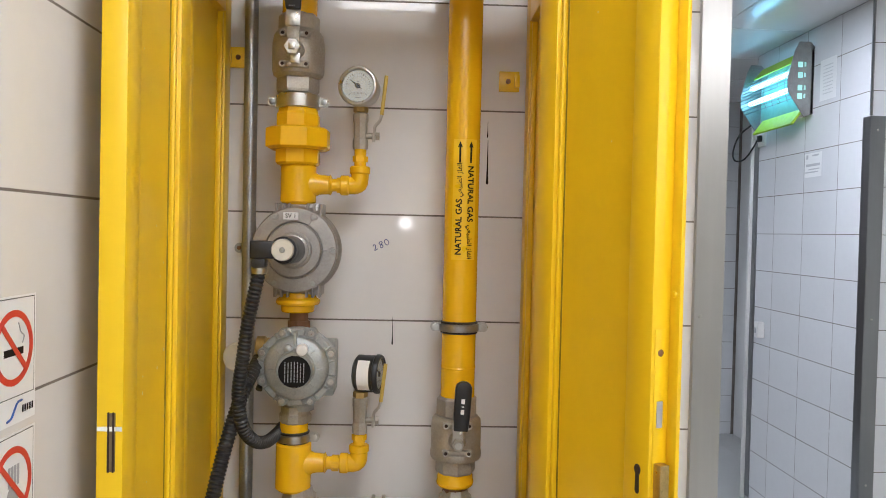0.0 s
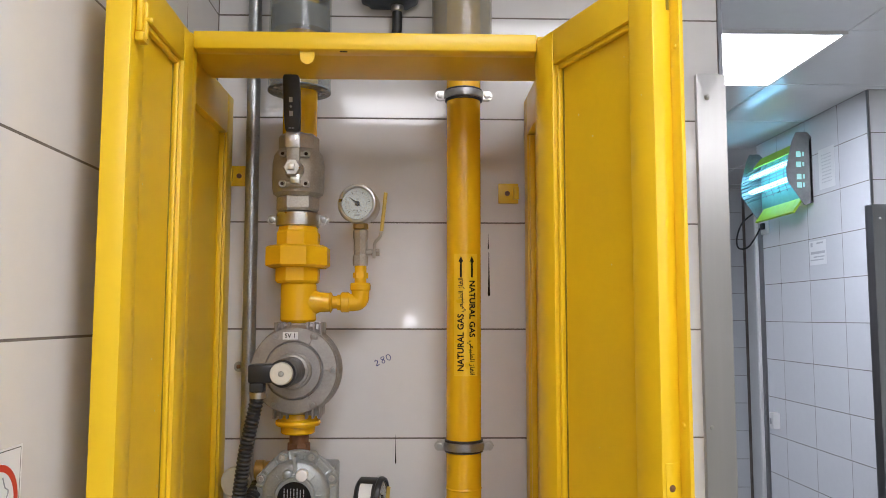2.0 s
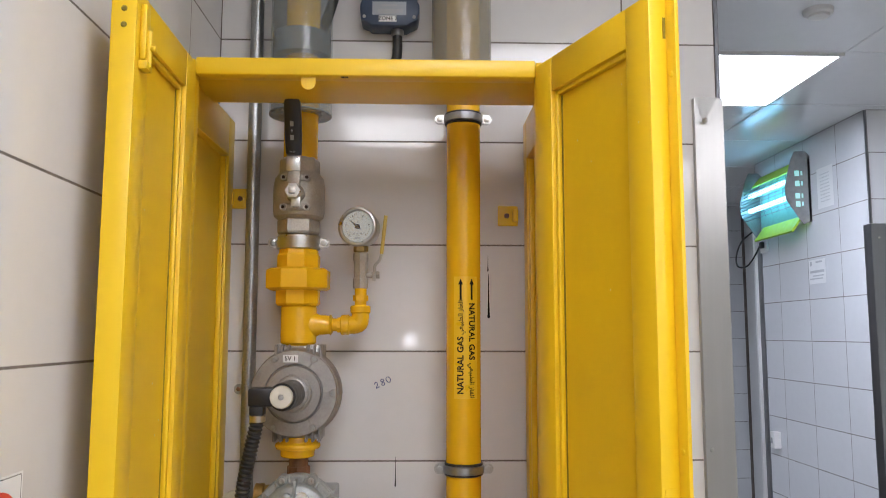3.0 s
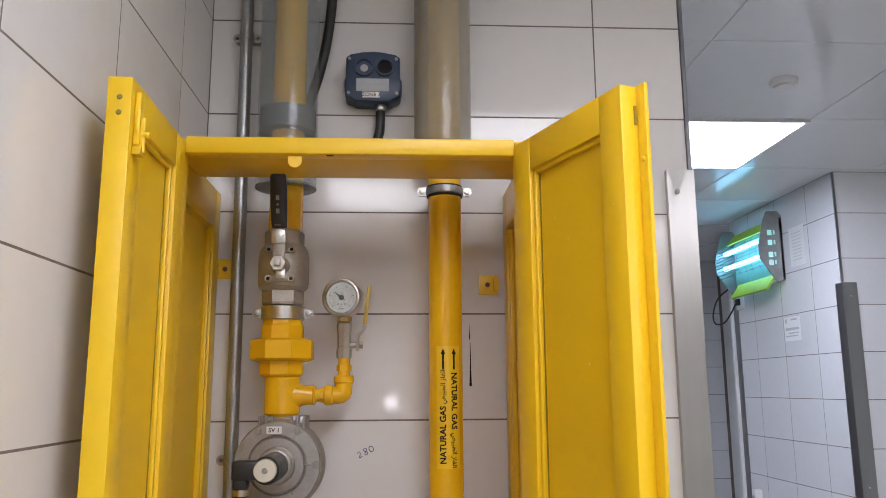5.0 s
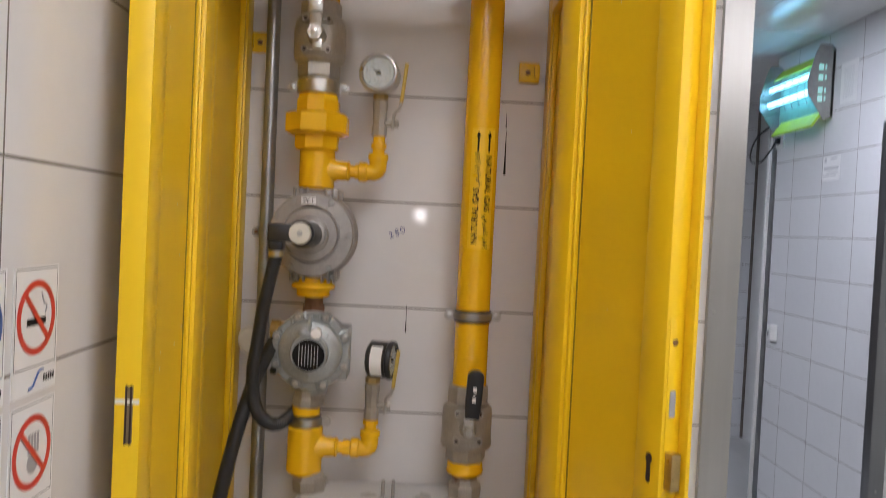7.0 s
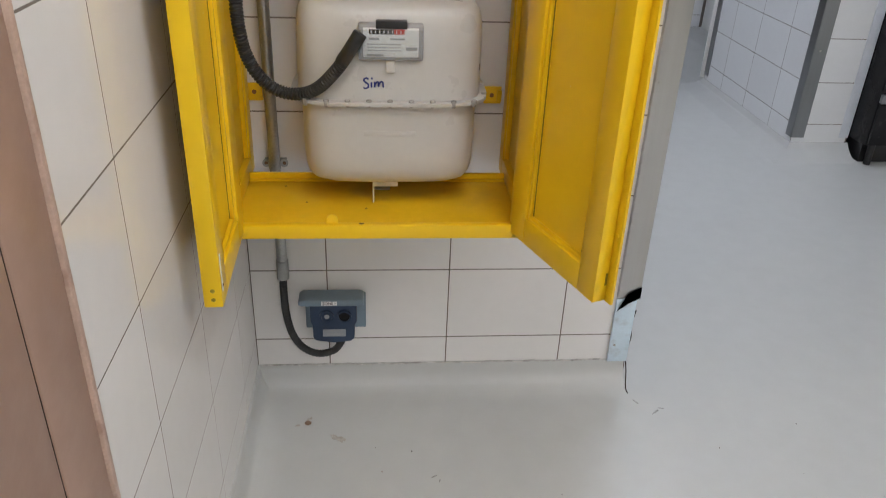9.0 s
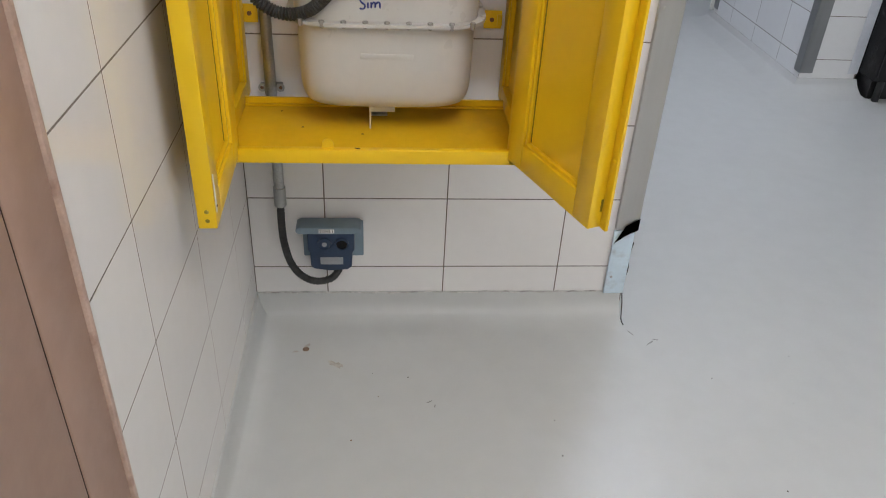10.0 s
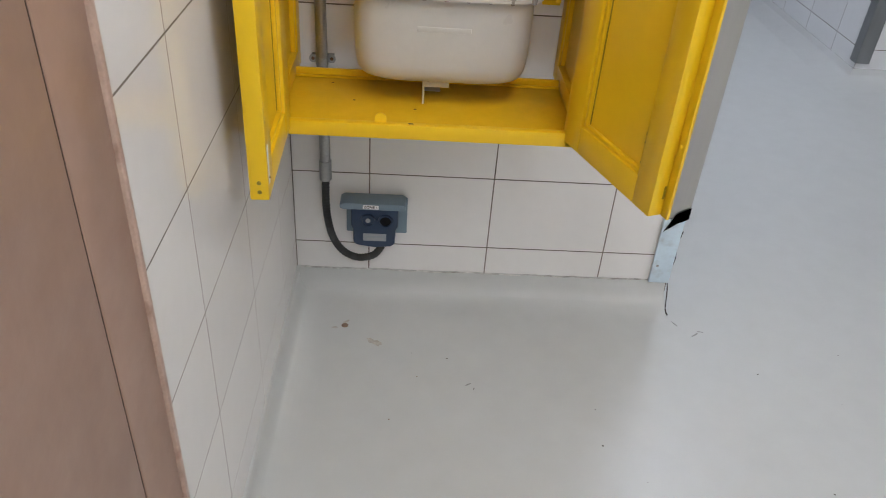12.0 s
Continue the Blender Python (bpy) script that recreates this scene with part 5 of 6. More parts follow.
part("gland", lathe((0.159, -0.026, 2.168), (0, 0, -1), [(0, 0.0105), (0.003, 0.012), (0.012, 0.012), (0.014, 0.01)], 14), ZINC, det, "metal cable gland")
cab2 = thing("cable", (0.15, -0.03, 2.05), "black cable running down from the detector", "cable", "detector cables")
part("sheath", sweep([(0.159, -0.026, 2.16), (0.158, -0.027, 2.115), (0.148, -0.03, 2.085), (0.128, -0.034, 2.068), (0.09, -0.036, 2.055), (0.05, -0.03, 2.05)], 0.0095, 0.004, 12), RUBBER, cab2)
cab3 = thing("cable", (0.05, -0.03, 2.3), "black cable hanging beside the clear sleeve", "cable", "detector cables")
part("sheath", sweep([(0.066, -0.03, CEILING), (0.062, -0.03, 2.42), (0.055, -0.03, 2.33), (0.046, -0.03, 2.27), (0.032, -0.03, 2.21), (0.01, -0.025, 2.15)], 0.010, 0.004, 12), RUBBER, cab3)

det2 = thing("gas_detector", (0.012, -0.02, 0.17), "blue gas detector under a blue-grey splash hood near the floor", "gas detector", "gas detectors")
hood = part("splash_hood", prism([(-0.078, 0.053), (-0.070, 0.0495), (0.078, 0.0495), (0.0785, 0.063), (0.07, 0.0675), (-0.068, 0.0675), (-0.078, 0.062)], 0.01, 0.061, facing_y(0.011, 0.24, -0.0), 0.003), BLUEGREY, det2, "blue-grey plastic splash hood")
part("back_plate", box(-0.055, -0.012, 0.196, 0.094, -0.001, 0.296, 0.003), BLUEGREY, det2)
shape = [(-0.050, -0.058), (-0.042, -0.066), (0.0, -0.072), (0.042, -0.068), (0.051, -0.06), (0.053, -0.02), (0.058, -0.01), (0.058, 0.045), (-0.056, 0.045), (-0.056, -0.01), (-0.051, -0.02)]
part("case", prism(shape, 0.012, 0.05, facing_y(0.0145, 0.2475, 0), 0.004), NAVY, det2)
for u in (-0.018, 0.024):
    ring = part("sensor_ring", ring_flat(0.0135, 0.0175, 0.048, 0.057, facing_y(0.018 + u, 0.256, 0)), NAVY, det2)
    part("sensor", prism(disc(0.0132), 0.048, 0.053, facing_y(0.018 + u, 0.256, 0)), NAVY if u < 0 else INK, ring)
part("sensor_mesh", prism(disc(0.006), 0.053, 0.0545, facing_y(0.0, 0.256, 0)), GREY_PRINT, det2)
foil = part("foil_label", prism(rect(0.056, 0.021), 0.05, 0.0507, facing_y(0.0165, 0.2065, 0)), GREY_LABEL, det2, "grey foil label")
part("logo_bars", bars([(0.002, -0.0045, 0.042, 0.007), (0, 0.006, 0.04, 0.0025)], facing_y(0.0165, 0.2065, -0.0509)), GREY_PRINT, foil, "pale brand mark bars")
tag = part("zone_label", prism(rect(0.037, 0.0105), 0.061, 0.0617, facing_y(0.007, 0.2985, 0)), PAPER, hood, "white label")
part("lettering", letters("ZONE 1", 0.0066, facing_y(0.007, 0.2985, -0.0619)), INK, hood)
cab4 = thing("cable_conduit", (-0.03, -0.04, 0.15), "black flexible conduit looping from the pipe to the low detector", "cable conduit", "conduits")
part("tube", sweep([(-0.101, -0.03, 0.365), (-0.1015, -0.034, 0.31), (-0.098, -0.04, 0.255), (-0.085, -0.046, 0.20), (-0.06, -0.05, 0.163), (-0.025, -0.05, 0.145), (0.012, -0.046, 0.15), (0.03, -0.04, 0.168), (0.034, -0.034, 0.178)], 0.0095, 0.002, 14, 0.0086), RUBBER, cab4)

# ---- marks on the tiles ----
mk = thing("pencil_number", (0.136, 0, 1.5), "small handwritten number in dark ink on the tiles", "handwriting")
ca, sa = math.cos(radians(24)), math.sin(radians(24))
word = lambda u, v: Vector((0.1365 + u * ca - v * sa, -0.0003, 1.498 + u * sa + v * ca))
pen = bmesh.new()
for stroke in (((-0.0155, 0.003), (-0.013, 0.0055), (-0.0105, 0.003), (-0.012, -0.001), (-0.0155, -0.005), (-0.012, -0.0052), (-0.0085, -0.0042)),
               ((0.003, 0.005), (-0.001, 0.006), (-0.003, 0.003), (0.001, 0.0), (0.002, -0.0035), (-0.001, -0.0058), (-0.0035, -0.003), (0.0, 0.0005), (0.0034, 0.0035), (0.0022, 0.0055)),
               ((0.0115, 0.006), (0.008, 0.004), (0.0075, -0.001), (0.0105, -0.005), (0.0145, -0.002), (0.0145, 0.003), (0.0115, 0.006))):
    sweep([word(u, v) for u, v in stroke], 0.0007, 0.0008, 6, bm=pen)
part("ink", pen, BLUE_INK, mk)
for i, (x, z0, z1, w) in enumerate(((0.334, 1.617, 1.70, 0.0013), (0.333, 1.705, 1.735, 0.0006), (0.161, 1.309, 1.362, 0.0007), (0.0985, 1.195, 1.2, 0.001))):
    d = thing("drip_mark", (x, 0, z0), "thin dark drip running down the white tile", "drip mark", "drip marks")
    outline = [(-w * 2.0, 0.003), (-w * 1.2, 0.0), (w * 1.2, 0.0), (w * 2.0, 0.003), (w * 1.6, 0.007), (w, (z1 - z0) * 0.4), (w * 0.4, z1 - z0), (-w * 0.4, z1 - z0), (-w, (z1 - z0) * 0.4), (-w * 1.6, 0.007)]
    part("ink", prism(outline, 0.0002, 0.0006, facing_y(x, z0, 0)), INK, d)

# ---- signs on the left wall ----
for col, row, kind in ((0, 0, "ban"), (0, 1, "ban"), (1, 0, "must"), (1, 1, "must")):
    yc = -0.7105 - 0.098 * col
    zc = 1.404 if row == 0 else 1.272
    ban = kind == "ban"
    s = thing("safety_sign", (XL, yc, zc - 0.07), "white sticker with a red prohibition ring" if ban else "white sticker with a blue mandatory disc", "safety sign", "safety signs")
    pl = on_left(yc, zc)
    sheet = part("sheet", prism(rect(0.086, 0.124, 0, -0.012), 0.0004, 0.0010, pl), PAPER, s)
    rim = bmesh.new()
    for u, v, w, h in ((0, 0.0475, 0.079, 0.0008), (0, -0.0475, 0.079, 0.0008), (-0.0395, 0, 0.0008, 0.0958), (0.0395, 0, 0.0008, 0.0958)):
        rim.faces.new([rim.verts.new(pl(a, b, 0.0013)) for a, b in rect(w, h, u, v)])
    part("border", rim, INK, sheet)
    if ban:
        ring = part("red_ring", ring_flat(0.030, 0.0365, 0.0011, 0.0016, pl), RED, s)
        ca, sa = math.cos(radians(-45)), math.sin(radians(-45))
        if row == 0:
            part("symbol", prism(rect(0.036, 0.007, 0.0, -0.004), 0.0011, 0.0014, pl), INK, s, "black cigarette symbol")
            part("symbol_smoke", sweep([pl(0.016, 0.003, 0.0014), pl(0.019, 0.01, 0.0014), pl(0.013, 0.014, 0.0014), pl(0.008, 0.024, 0.0014)], 0.0006, 0.002, 6), GREY_PRINT, s)
        else:
            for i in range(4):
                part("symbol", prism(rect(0.004, 0.02, -0.006 + 0.0055 * i, 0.008), 0.0011, 0.0014, pl), GREY_PRINT, s)
            part("symbol", prism(disc(0.0105, 16, 0.001, -0.011), 0.0011, 0.0014, pl), GREY_PRINT, s)
        part("red_bar", prism([(u * ca - v * sa, u * sa + v * ca) for u, v in rect(0.063, 0.006)], 0.0017, 0.0021, pl), RED, ring)
    else:
        part("blue_disc", prism(disc(0.037, 40), 0.0011, 0.0015, pl), BLUE_PRINT, s)
        if row == 0:
            part("symbol", prism(disc(0.0225, 28, 0.001, 0.006, 1.1), 0.0017, 0.002, pl), PAPER, s, "pale abstract symbol")
            part("symbol", prism([(-0.014, 0.004), (-0.006, 0.008), (0.01, 0.008), (0.017, 0.003), (0.015, -0.018), (0.004, -0.024), (-0.01, -0.02)], 0.0022, 0.0024, pl), BLUE_PRINT, s)
        else:
            part("symbol", prism([(-0.012, -0.027), (0.011, -0.029), (0.016, -0.004), (0.02, 0.016), (0.013, 0.024), (0.007, 0.009), (-0.002, 0.013), (-0.014, 0.005), (-0.019, -0.008)], 0.0017, 0.002, pl), PAPER, s, "pale abstract symbol")
    part("brand_stroke", sweep([pl(-0.012, -0.069, 0.0014), pl(-0.004, -0.067, 0.0014), pl(0.002, -0.06, 0.0014), pl(0.008, -0.054, 0.0014), pl(0.016, -0.053, 0.0014)], 0.0011, 0.002, 6), BLUE_PRINT, sheet)
    part("brand_bars", bars([(0.018 + 0.0047 * i, -0.062, 0.0033, 0.007) for i in range(5)], pl, 0.0014), INK, sheet)

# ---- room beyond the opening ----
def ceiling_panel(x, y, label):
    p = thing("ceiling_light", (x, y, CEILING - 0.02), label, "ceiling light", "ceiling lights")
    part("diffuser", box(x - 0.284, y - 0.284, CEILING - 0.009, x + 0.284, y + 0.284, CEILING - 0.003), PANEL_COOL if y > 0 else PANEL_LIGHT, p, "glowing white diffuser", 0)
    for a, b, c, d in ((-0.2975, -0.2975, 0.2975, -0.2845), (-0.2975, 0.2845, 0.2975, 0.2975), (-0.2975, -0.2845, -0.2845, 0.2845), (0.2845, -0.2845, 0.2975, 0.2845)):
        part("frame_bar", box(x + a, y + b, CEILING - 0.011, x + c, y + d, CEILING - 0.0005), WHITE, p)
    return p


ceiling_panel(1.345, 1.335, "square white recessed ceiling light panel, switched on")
# unseen panels added as fill light; reflections suggest only the first two
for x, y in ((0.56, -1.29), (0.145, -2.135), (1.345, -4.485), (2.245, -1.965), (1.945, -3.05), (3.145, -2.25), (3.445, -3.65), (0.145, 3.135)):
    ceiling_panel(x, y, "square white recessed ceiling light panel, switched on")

smoke = thing("smoke_detector", (1.375, 0.70, CEILING), "small white round ceiling detector", "smoke detector")
part("base", lathe((1.375, 0.70, CEILING), (0, 0, -1), [(0, 0.042), (0.012, 0.041), (0.016, 0.036)], 28), WHITE, smoke)
part("head", lathe((1.375, 0.70, CEILING - 0.016), (0, 0, -1), [(0, 0.03), (0.007, 0.028), (0.01, 0.018)], 24), WHITE, smoke)

for name, x0, y0, x1, y1, label in (("corner_guard", FX - 0.003, FY - 0.003, FX + 0.0, FY + 0.052, "stainless steel corner guard on the tiled pier, coloured as in shade"),
                                    ("corner_guard", FX - 0.004, FY2 - 0.05, FX + 0.0, FY2 + 0.004, "stainless steel corner guard on the back edge of the pier")):
    g = thing(name, (FX, y0, 0.08), label, "corner guard")
    zt = 2.05 if y0 < 2 else 2.06
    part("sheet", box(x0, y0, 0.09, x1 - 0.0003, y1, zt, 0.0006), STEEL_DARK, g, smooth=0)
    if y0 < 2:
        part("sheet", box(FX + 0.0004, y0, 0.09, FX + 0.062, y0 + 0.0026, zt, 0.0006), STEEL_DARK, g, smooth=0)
        for z in (1.99, 1.2, 0.5):
            part("screw", lathe((FX + 0.03, y0, z), (0, -1, 0), [(0, 0.005), (0.002, 0.003)], 10), ZINC, g)
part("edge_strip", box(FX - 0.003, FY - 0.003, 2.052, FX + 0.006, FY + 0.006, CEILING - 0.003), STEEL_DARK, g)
g = thing("corner_guard", (FX2, FY, 0.08), "white corner trim beside the dark appliance", "corner guard")
part("sheet", box(FX2 - 0.045, FY - 0.004, 0.09, FX2 + 0.002, FY - 0.0005, 2.03, 0.0006), mat("pale_trim", (0.62, 0.65, 0.69), 0.4), g, smooth=0)

# fly trap with glowing tubes on the pier
fly = thing("fly_trap_lamp", (2.03, 2.45, 2.1), "wall-mounted insect trap lamp with glowing blue tubes", "insect trap")
y0, y1 = 2.17, 2.70
part("back_tray", box(2.075, y0, 2.13, FX - 0.0005, y1, 2.44, 0.002), WHITE, fly)
part("glue_board", box(2.068, y0 + 0.02, 2.16, 2.0745, y1 - 0.02, 2.42, 0.001), GLUE_BACK, fly, "green glue board behind the tubes")
plate_uv = [(2.089, 2.13), (2.045, 2.115), (1.965, 2.235), (1.962, 2.30), (1.995, 2.43), (2.015, 2.472), (2.07, 2.472), (2.089, 2.45)]
for y in (y0, y1 - 0.004):
    bm = prism(plate_uv, 0, 0.004, lambda u, v, n, y=y: Vector((u, y + n, v)))
    part("end_plate", bm, GALV, fly, "grey hexagonal end plate")
board = part("glue_board", prism([(0, 2.155), (0.008, 2.157), (0.06, 2.085), (0.05, 2.08)], 0, 0.42, lambda u, v, n: Vector((2.055 - u, y0 + 0.02 + n, v))), GLUE, fly, "yellow-green glue board")
part("glue_board", prism([(0, 2.43), (0.008, 2.436), (0.055, 2.38), (0.047, 2.375)], 0, 0.42, lambda u, v, n: Vector((2.06 - u, y0 + 0.05 + n, v))), GLUE, fly)
for x, z in ((2.01, 2.335), (2.005, 2.255)):
    part("tube", rod((x, y0 + 0.03, z), (x, y1 - 0.03, z), 0.013, 14), UV_TUBE, fly, "glowing blue-white tube")
for z in [2.2 + 0.0185 * i for i in range(10)]:
    part("grille_wire", rod((1.964 + abs(z - 2.27) * 0.3, y0, z), (1.964 + abs(z - 2.27) * 0.3, y1, z), 0.0022, 6), STEEL_DARK, fly)
for i in range(7):
    y = y0 + 0.04 + i * 0.075
    part("grille_wire", sweep([(1.985, y, 2.19), (1.966, y, 2.27), (1.992, y, 2.38)], 0.0015, 0.02, 6), GALV, fly)
# glowing patches stand in for tube light showing through the plate's slots
for z in (2.2, 2.24, 2.30, 2.35):
    part("vent_slot", box(2.012, y0 - 0.0012, z, 2.034, y0 - 0.0002, z + 0.026), UV_SLOT, fly, "lit slot in the end plate")
    part("vent_slot", box(2.042, y0 - 0.0012, z + 0.004, 2.05, y0 - 0.0002, z + 0.024), UV_SLOT, fly)
lead = thing("cable", (2.07, 2.69, 2.0), "thin black lead hanging from the insect trap", "cable")
part("sheath", sweep([(2.03, 2.70, 2.15), (2.0, 2.79, 2.10), (1.985, 2.83, 2.02), (1.99, 2.82, 1.965), (2.02, 2.77, 1.965), (2.045, 2.72, 2.02), (2.062, 2.695, 2.07)], 0.0048, 0.01, 8), RUBBER, lead)
sock = thing("wall_socket", (2.085, 2.69, 2.02), "white wall socket on the pier tiles", "wall socket")
part("plate", box(2.078, 2.645, 2.03, FX - 0.0005, 2.73, 2.115, 0.003), WHITE, sock)
part("plug", box(2.06, 2.67, 2.055, 2.0775, 2.705, 2.09, 0.004), BLACK, sock, "black plug")
trunk = thing("cable_trunking", (2.085, 2.795, 0.09), "thin white vertical cable trunking", "cable trunking")
part("channel", box(2.07, 2.786, 0.07, FX - 0.0005, 2.806, 2.2, 0.002), WHITE, trunk)
sw = thing("wall_switch", (2.08, 2.66, 1.0), "small white box on the pier tiles", "switch box")
part("case", box(2.05, 2.60, 0.995, FX - 0.0005, 2.645, 1.08, 0.004), WHITE, sw)
part("button", box(2.046, 2.615, 1.02, 2.0495, 2.63, 1.05, 0.002), GREY_PRINT, sw)
note = thing("paper_notice", (FX, 2.15, 1.88), "small printed paper notice on the tiles", "notice")
pl = lambda u, v, n: Vector((FX - n, 2.15 - u, 1.885 + v))
pp = part("sheet", prism(rect(0.155, 0.115), 0.0005, 0.0012, pl), PAPER, note)
part("print_bars", bars([(0.02, 0.045, 0.06, 0.008), (-0.055, 0.04, 0.02, 0.02), (0, 0.0, 0.13, 0.012), (0.01, -0.02, 0.10, 0.006), (-0.01, -0.034, 0.12, 0.006)], pl, 0.0016), mat("notice_print", (0.5, 0.5, 0.51), 0.5, bump=0), pp)
faint = thing("paper_notice", (FX, 2.02, 2.2), "faded pale paper notice on the tiles", "notice")
pl = lambda u, v, n: Vector((FX - n, 2.04 - u, 2.272 + v))
pp = part("sheet", prism(rect(0.14, 0.19), 0.0005, 0.0012, pl), PAPER, faint)
part("print_bars", bars(word_bars(0.085, 9, 0.016, 0.005, 3), pl, 0.0016), mat("faint_print", (0.6, 0.6, 0.6), 0.5, bump=0), pp)

app = thing("dark_appliance", (2.75, 2.0, 0), "dark steel kitchen appliance standing in the niche", "appliance")
part("body", box(2.376, 1.56, 0.1, 3.15, 2.4, 1.9, 0.004), mat("dark_enamel", (0.012, 0.012, 0.013), 0.2, spread=0.1, spec=0.25), app)
part("door", box(2.38, 1.542, 0.36, 3.145, 1.5595, 1.85, 0.004), mat("dark_glass", (0.02, 0.021, 0.023), 0.12, spread=0.1), app, "dark glass door")
part("trim_band", box(2.378, 1.538, 0.305, 3.148, 1.5595, 0.345, 0.004), STEEL_DARK, app, "steel trim band")
part("drawer", box(2.38, 1.542, 0.115, 3.145, 1.5595, 0.295, 0.004), mat("dark_drawer_enamel", (0.012, 0.012, 0.013), 0.2, spread=0.1, spec=0.25), app)
# black block put in for the shadow under the appliance
part("plinth", box(2.4, 1.61, 0.002, 3.13, 2.38, 0.099), BLACK, app, "black block standing for the shadow underneath")
for x in (2.43, 3.1):
    part("foot", rod((x, 1.585, 0.0), (x, 1.585, 0.1), 0.016, 14), BLACK, app)

# ---- dirt on the floor ----
rng = random.Random(21)
spot = thing("dirt_spot", (-0.05, -0.145, 0), "small rusty brown dirt spot on the grey floor", "dirt spot", "dirt spots")
part("crumb", lathe((-0.05, -0.143, 0.0016), (0, 0, 1), [(0, 0.009), (0.002, 0.007), (0.005, 0.003)], 7), DIRT, spot)
for i in range(15):
    x, y = rng.uniform(-0.1, 1.3), rng.uniform(-0.75, -0.12)
    r = rng.uniform(0.0009, 0.0022)
    d = thing("dirt_speck", (x, y, 0), "tiny dark speck on the grey floor", "dirt speck", "dirt specks")
    part("crumb", lathe((x, y, 0.0002), (rng.uniform(-0.2, 0.2), 0, 1), [(0, r), (r * 0.4, r * 0.7)], 5), GAP if i % 3 else DIRT, d)
crack = thing("floor_tear", (0.79, -0.06, 0), "short dark tear where the skirting ends", "floor tear")
part("tear", sweep([(0.787, -0.004, 0.072), (0.7875, -0.02, 0.045), (0.784, -0.045, 0.012), (0.789, -0.062, 0.002)], 0.0015, 0.006, 6), GAP, crack)

SMEAR = mat("pale_brown_smear", (0.41, 0.375, 0.33), 0.5, spread=0.2, scale=60)
SCRATCH = mat("grey_scuff", (0.27, 0.265, 0.255), 0.6, spread=0.2, scale=60)


def ragged(x, y, a, b, turn, seed, n=22):
    """A thin ragged patch lying on the floor."""
    r = random.Random(seed)
    out = []
    for i in range(n):
        t, k = 2 * math.pi * i / n, r.uniform(0.45, 1.0)
        u, v = a * k * math.cos(t), b * k * math.sin(t)
        out.append((x + u * math.cos(turn) - v * math.sin(turn), y + u * math.sin(turn) + v * math.cos(turn)))
    return prism(out, 0.0, 0.0006, lambda u, v, n: Vector((u, v, n)))


for i, (x, y, a, b, turn) in enumerate(((0.025, -0.2, 0.026, 0.011, -0.5), (-0.048, -0.128, 0.012, 0.006, 0.9), (-0.075, -0.15, 0.01, 0.005, 0.2))):
    d = thing("dirt_smear", (x, y, 0), "faint brown smear on the grey floor", "dirt smear", "dirt smears")
    part("film", ragged(x, y, a, b, turn, 5 + i), SMEAR, d)
for i, (x, y, a, b, turn) in enumerate(((0.842, -0.13, 0.018, 0.003, 0.7), (0.86, -0.118, 0.012, 0.0025, -0.2), (0.80, -0.09, 0.014, 0.0025, -1.0), (0.25, -0.335, 0.009, 0.0022, 0.5), (0.262, -0.35, 0.006, 0.002, 1.3))):
    d = thing("floor_scuff", (x, y, 0), "short grey scuff on the vinyl floor", "floor scuff", "floor scuffs")
    part("film", ragged(x, y, a, b, turn, 30 + i), SCRATCH, d)
# crumbling sealant along the top of the skirting
SEALANT = mat("grey_sealant", (0.47, 0.455, 0.43), 0.7, spread=0.4, scale=45, bump=0.3, bump_scale=200, stain=(0.25, 0.23, 0.2), stain_amount=0.7, stain_scale=40)
line = []
for i in range(60):
    o, z = -0.0022 - rng.uniform(0, 0.002), COVE + 0.002 + rng.uniform(-0.0018, 0.0022)
    line.append((XL + 0.01 + i / 59 * (XE - XL - 0.02), o, z))
part("sealant_bead", sweep(line, 0.0022, 0.008, 6), SEALANT, skirting, "crumbling grey sealant line")

# ---- tiles ----
TILE_MESH = {}


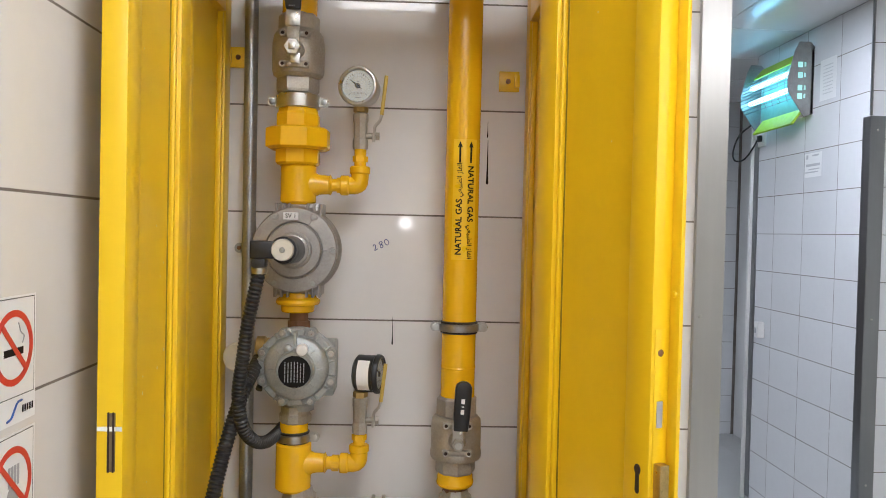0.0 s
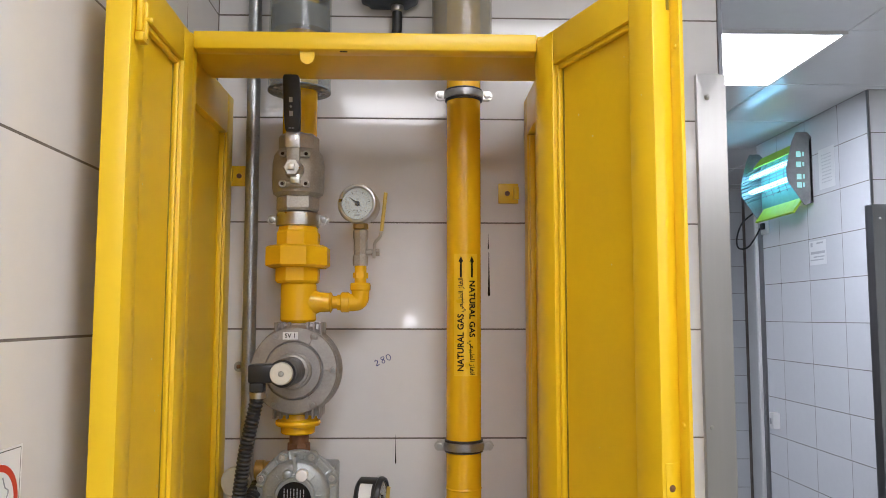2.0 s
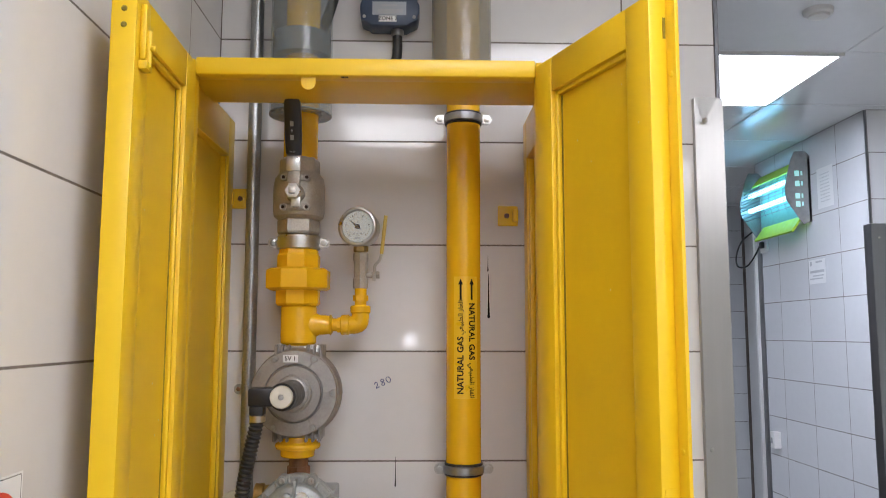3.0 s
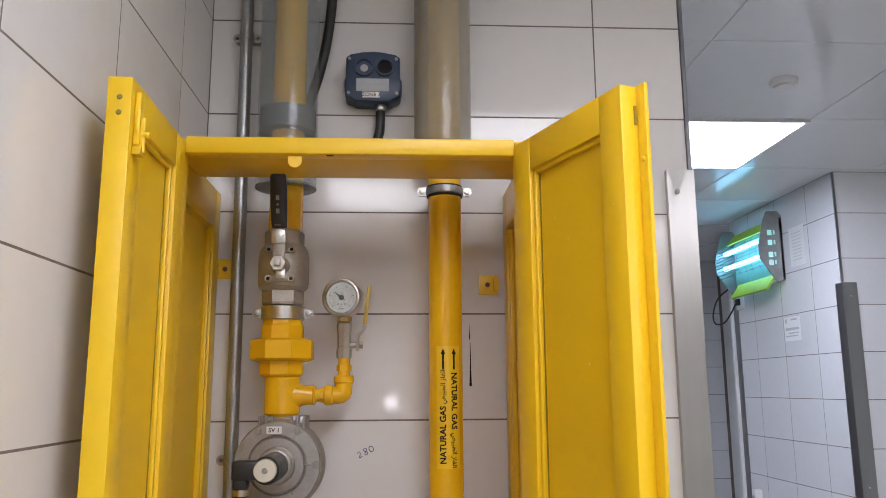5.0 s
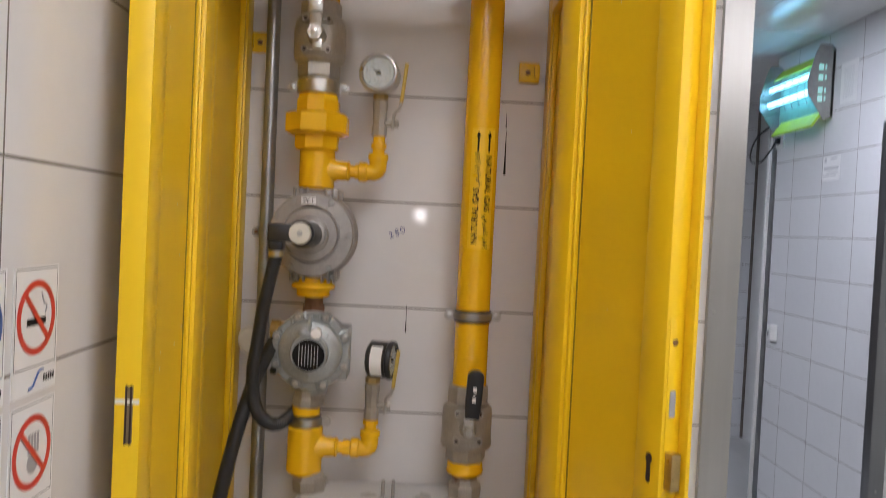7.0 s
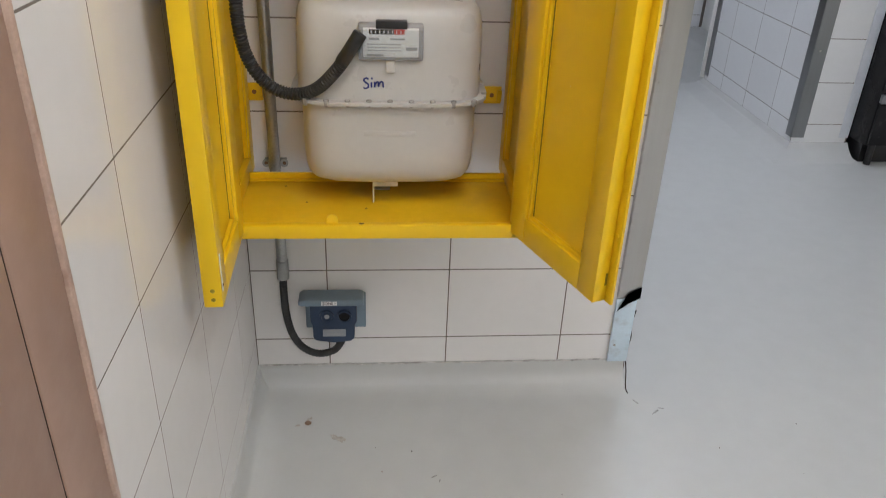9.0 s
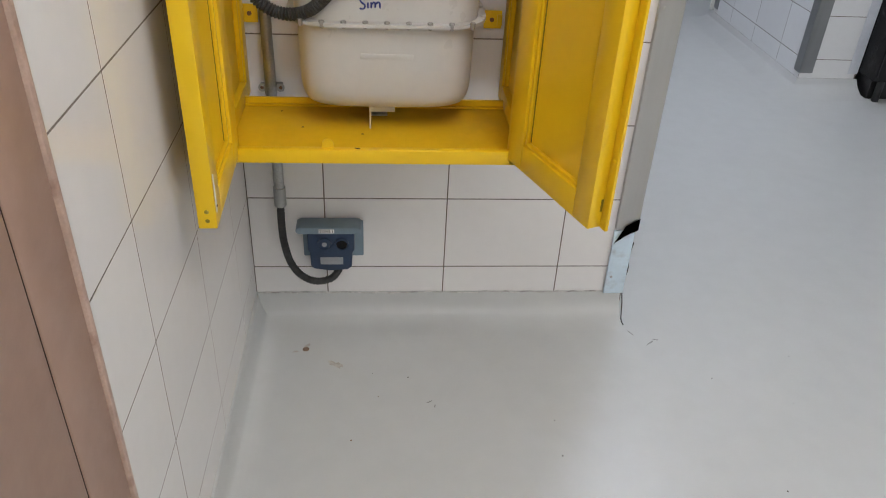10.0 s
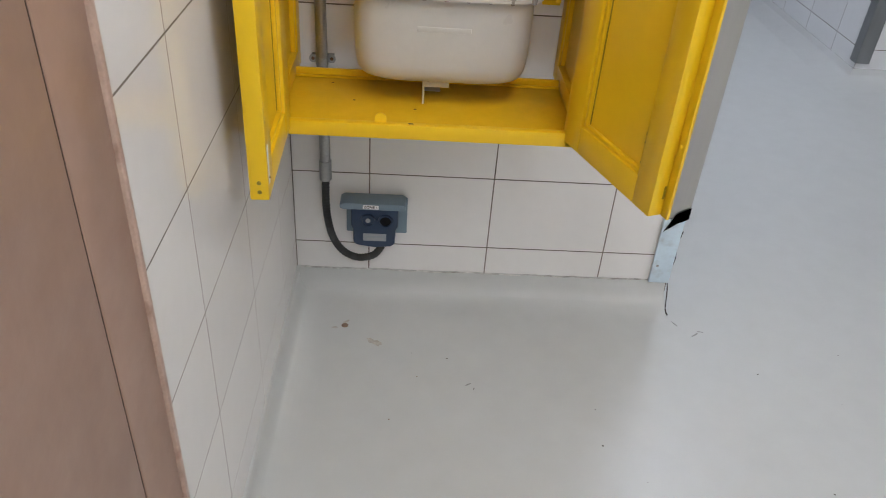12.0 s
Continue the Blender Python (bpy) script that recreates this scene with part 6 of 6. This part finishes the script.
def tile_mesh(w, h, material, depth=0.0035, b=0.0003):
    key = (round(w, 4), round(h, 4), material.name)
    if key not in TILE_MESH:
        v = [(0, 0, -depth), (w, 0, -depth), (w, h, -depth), (0, h, -depth), (0, 0, -b), (w, 0, -b), (w, h, -b), (0, h, -b),
             (b, b, 0), (w - b, b, 0), (w - b, h - b, 0), (b, h - b, 0)]
        f = [(8, 9, 10, 11)]
        for i in range(4):
            j = (i + 1) % 4
            f += [(i, j, 4 + j, 4 + i), (4 + i, 4 + j, 8 + j, 8 + i)]
        me = bpy.data.meshes.new("tile")
        me.from_pydata(v, [], f)
        me.materials.append(material)
        TILE_MESH[key] = me
    return TILE_MESH[key]


def tile_wall(wall, columns, rows, frame_of, material, joint=0.003):
    """Tiles between the given joints; frame_of gives the pose of a tile from its lower left corner."""
    for u0, u1 in zip(columns, columns[1:]):
        for v0, v1 in zip(rows, rows[1:]):
            t = new("tile", tile_mesh(u1 - u0 - joint, v1 - v0 - joint, material))
            t.parent = wall
            t.matrix_basis = frame_of(u0 + joint / 2, v0 + joint / 2)


def basis(at, u, v):
    u, v = Vector(u), Vector(v)
    n = u.cross(v)
    m = Matrix((u, v, n)).transposed().to_4x4()
    m.translation = at
    return m


tile_wall(wall_back, [XL, 0.0, 0.3, 0.6, XE - 0.004], COURSES, lambda u, v: basis((u, 0, v), (1, 0, 0), (0, 0, 1)), TILE)
tile_wall(wall_left, [-0.955, -0.776, -0.482, -0.19, 0.0], COURSES, lambda u, v: basis((XL, u, v), (0, 1, 0), (0, 0, 1)), TILE)
FAR = [0.064, 0.155] + COURSES[2:]
tile_wall(wall_pier, [-FY2, -2.535, -2.235, -1.935, -FY], FAR, lambda u, v: basis((FX, -u, v), (0, -1, 0), (0, 0, 1)), TILE_FAR)
tile_wall(wall_pier, [FX, 2.365], FAR, lambda u, v: basis((u, FY, v), (1, 0, 0), (0, 0, 1)), TILE_FAR)
tile_wall(wall_far, [1.7, 2.0, 2.3, 2.6], FAR, lambda u, v: basis((u, 4.2, v), (1, 0, 0), (0, 0, 1)), TILE_FAR)
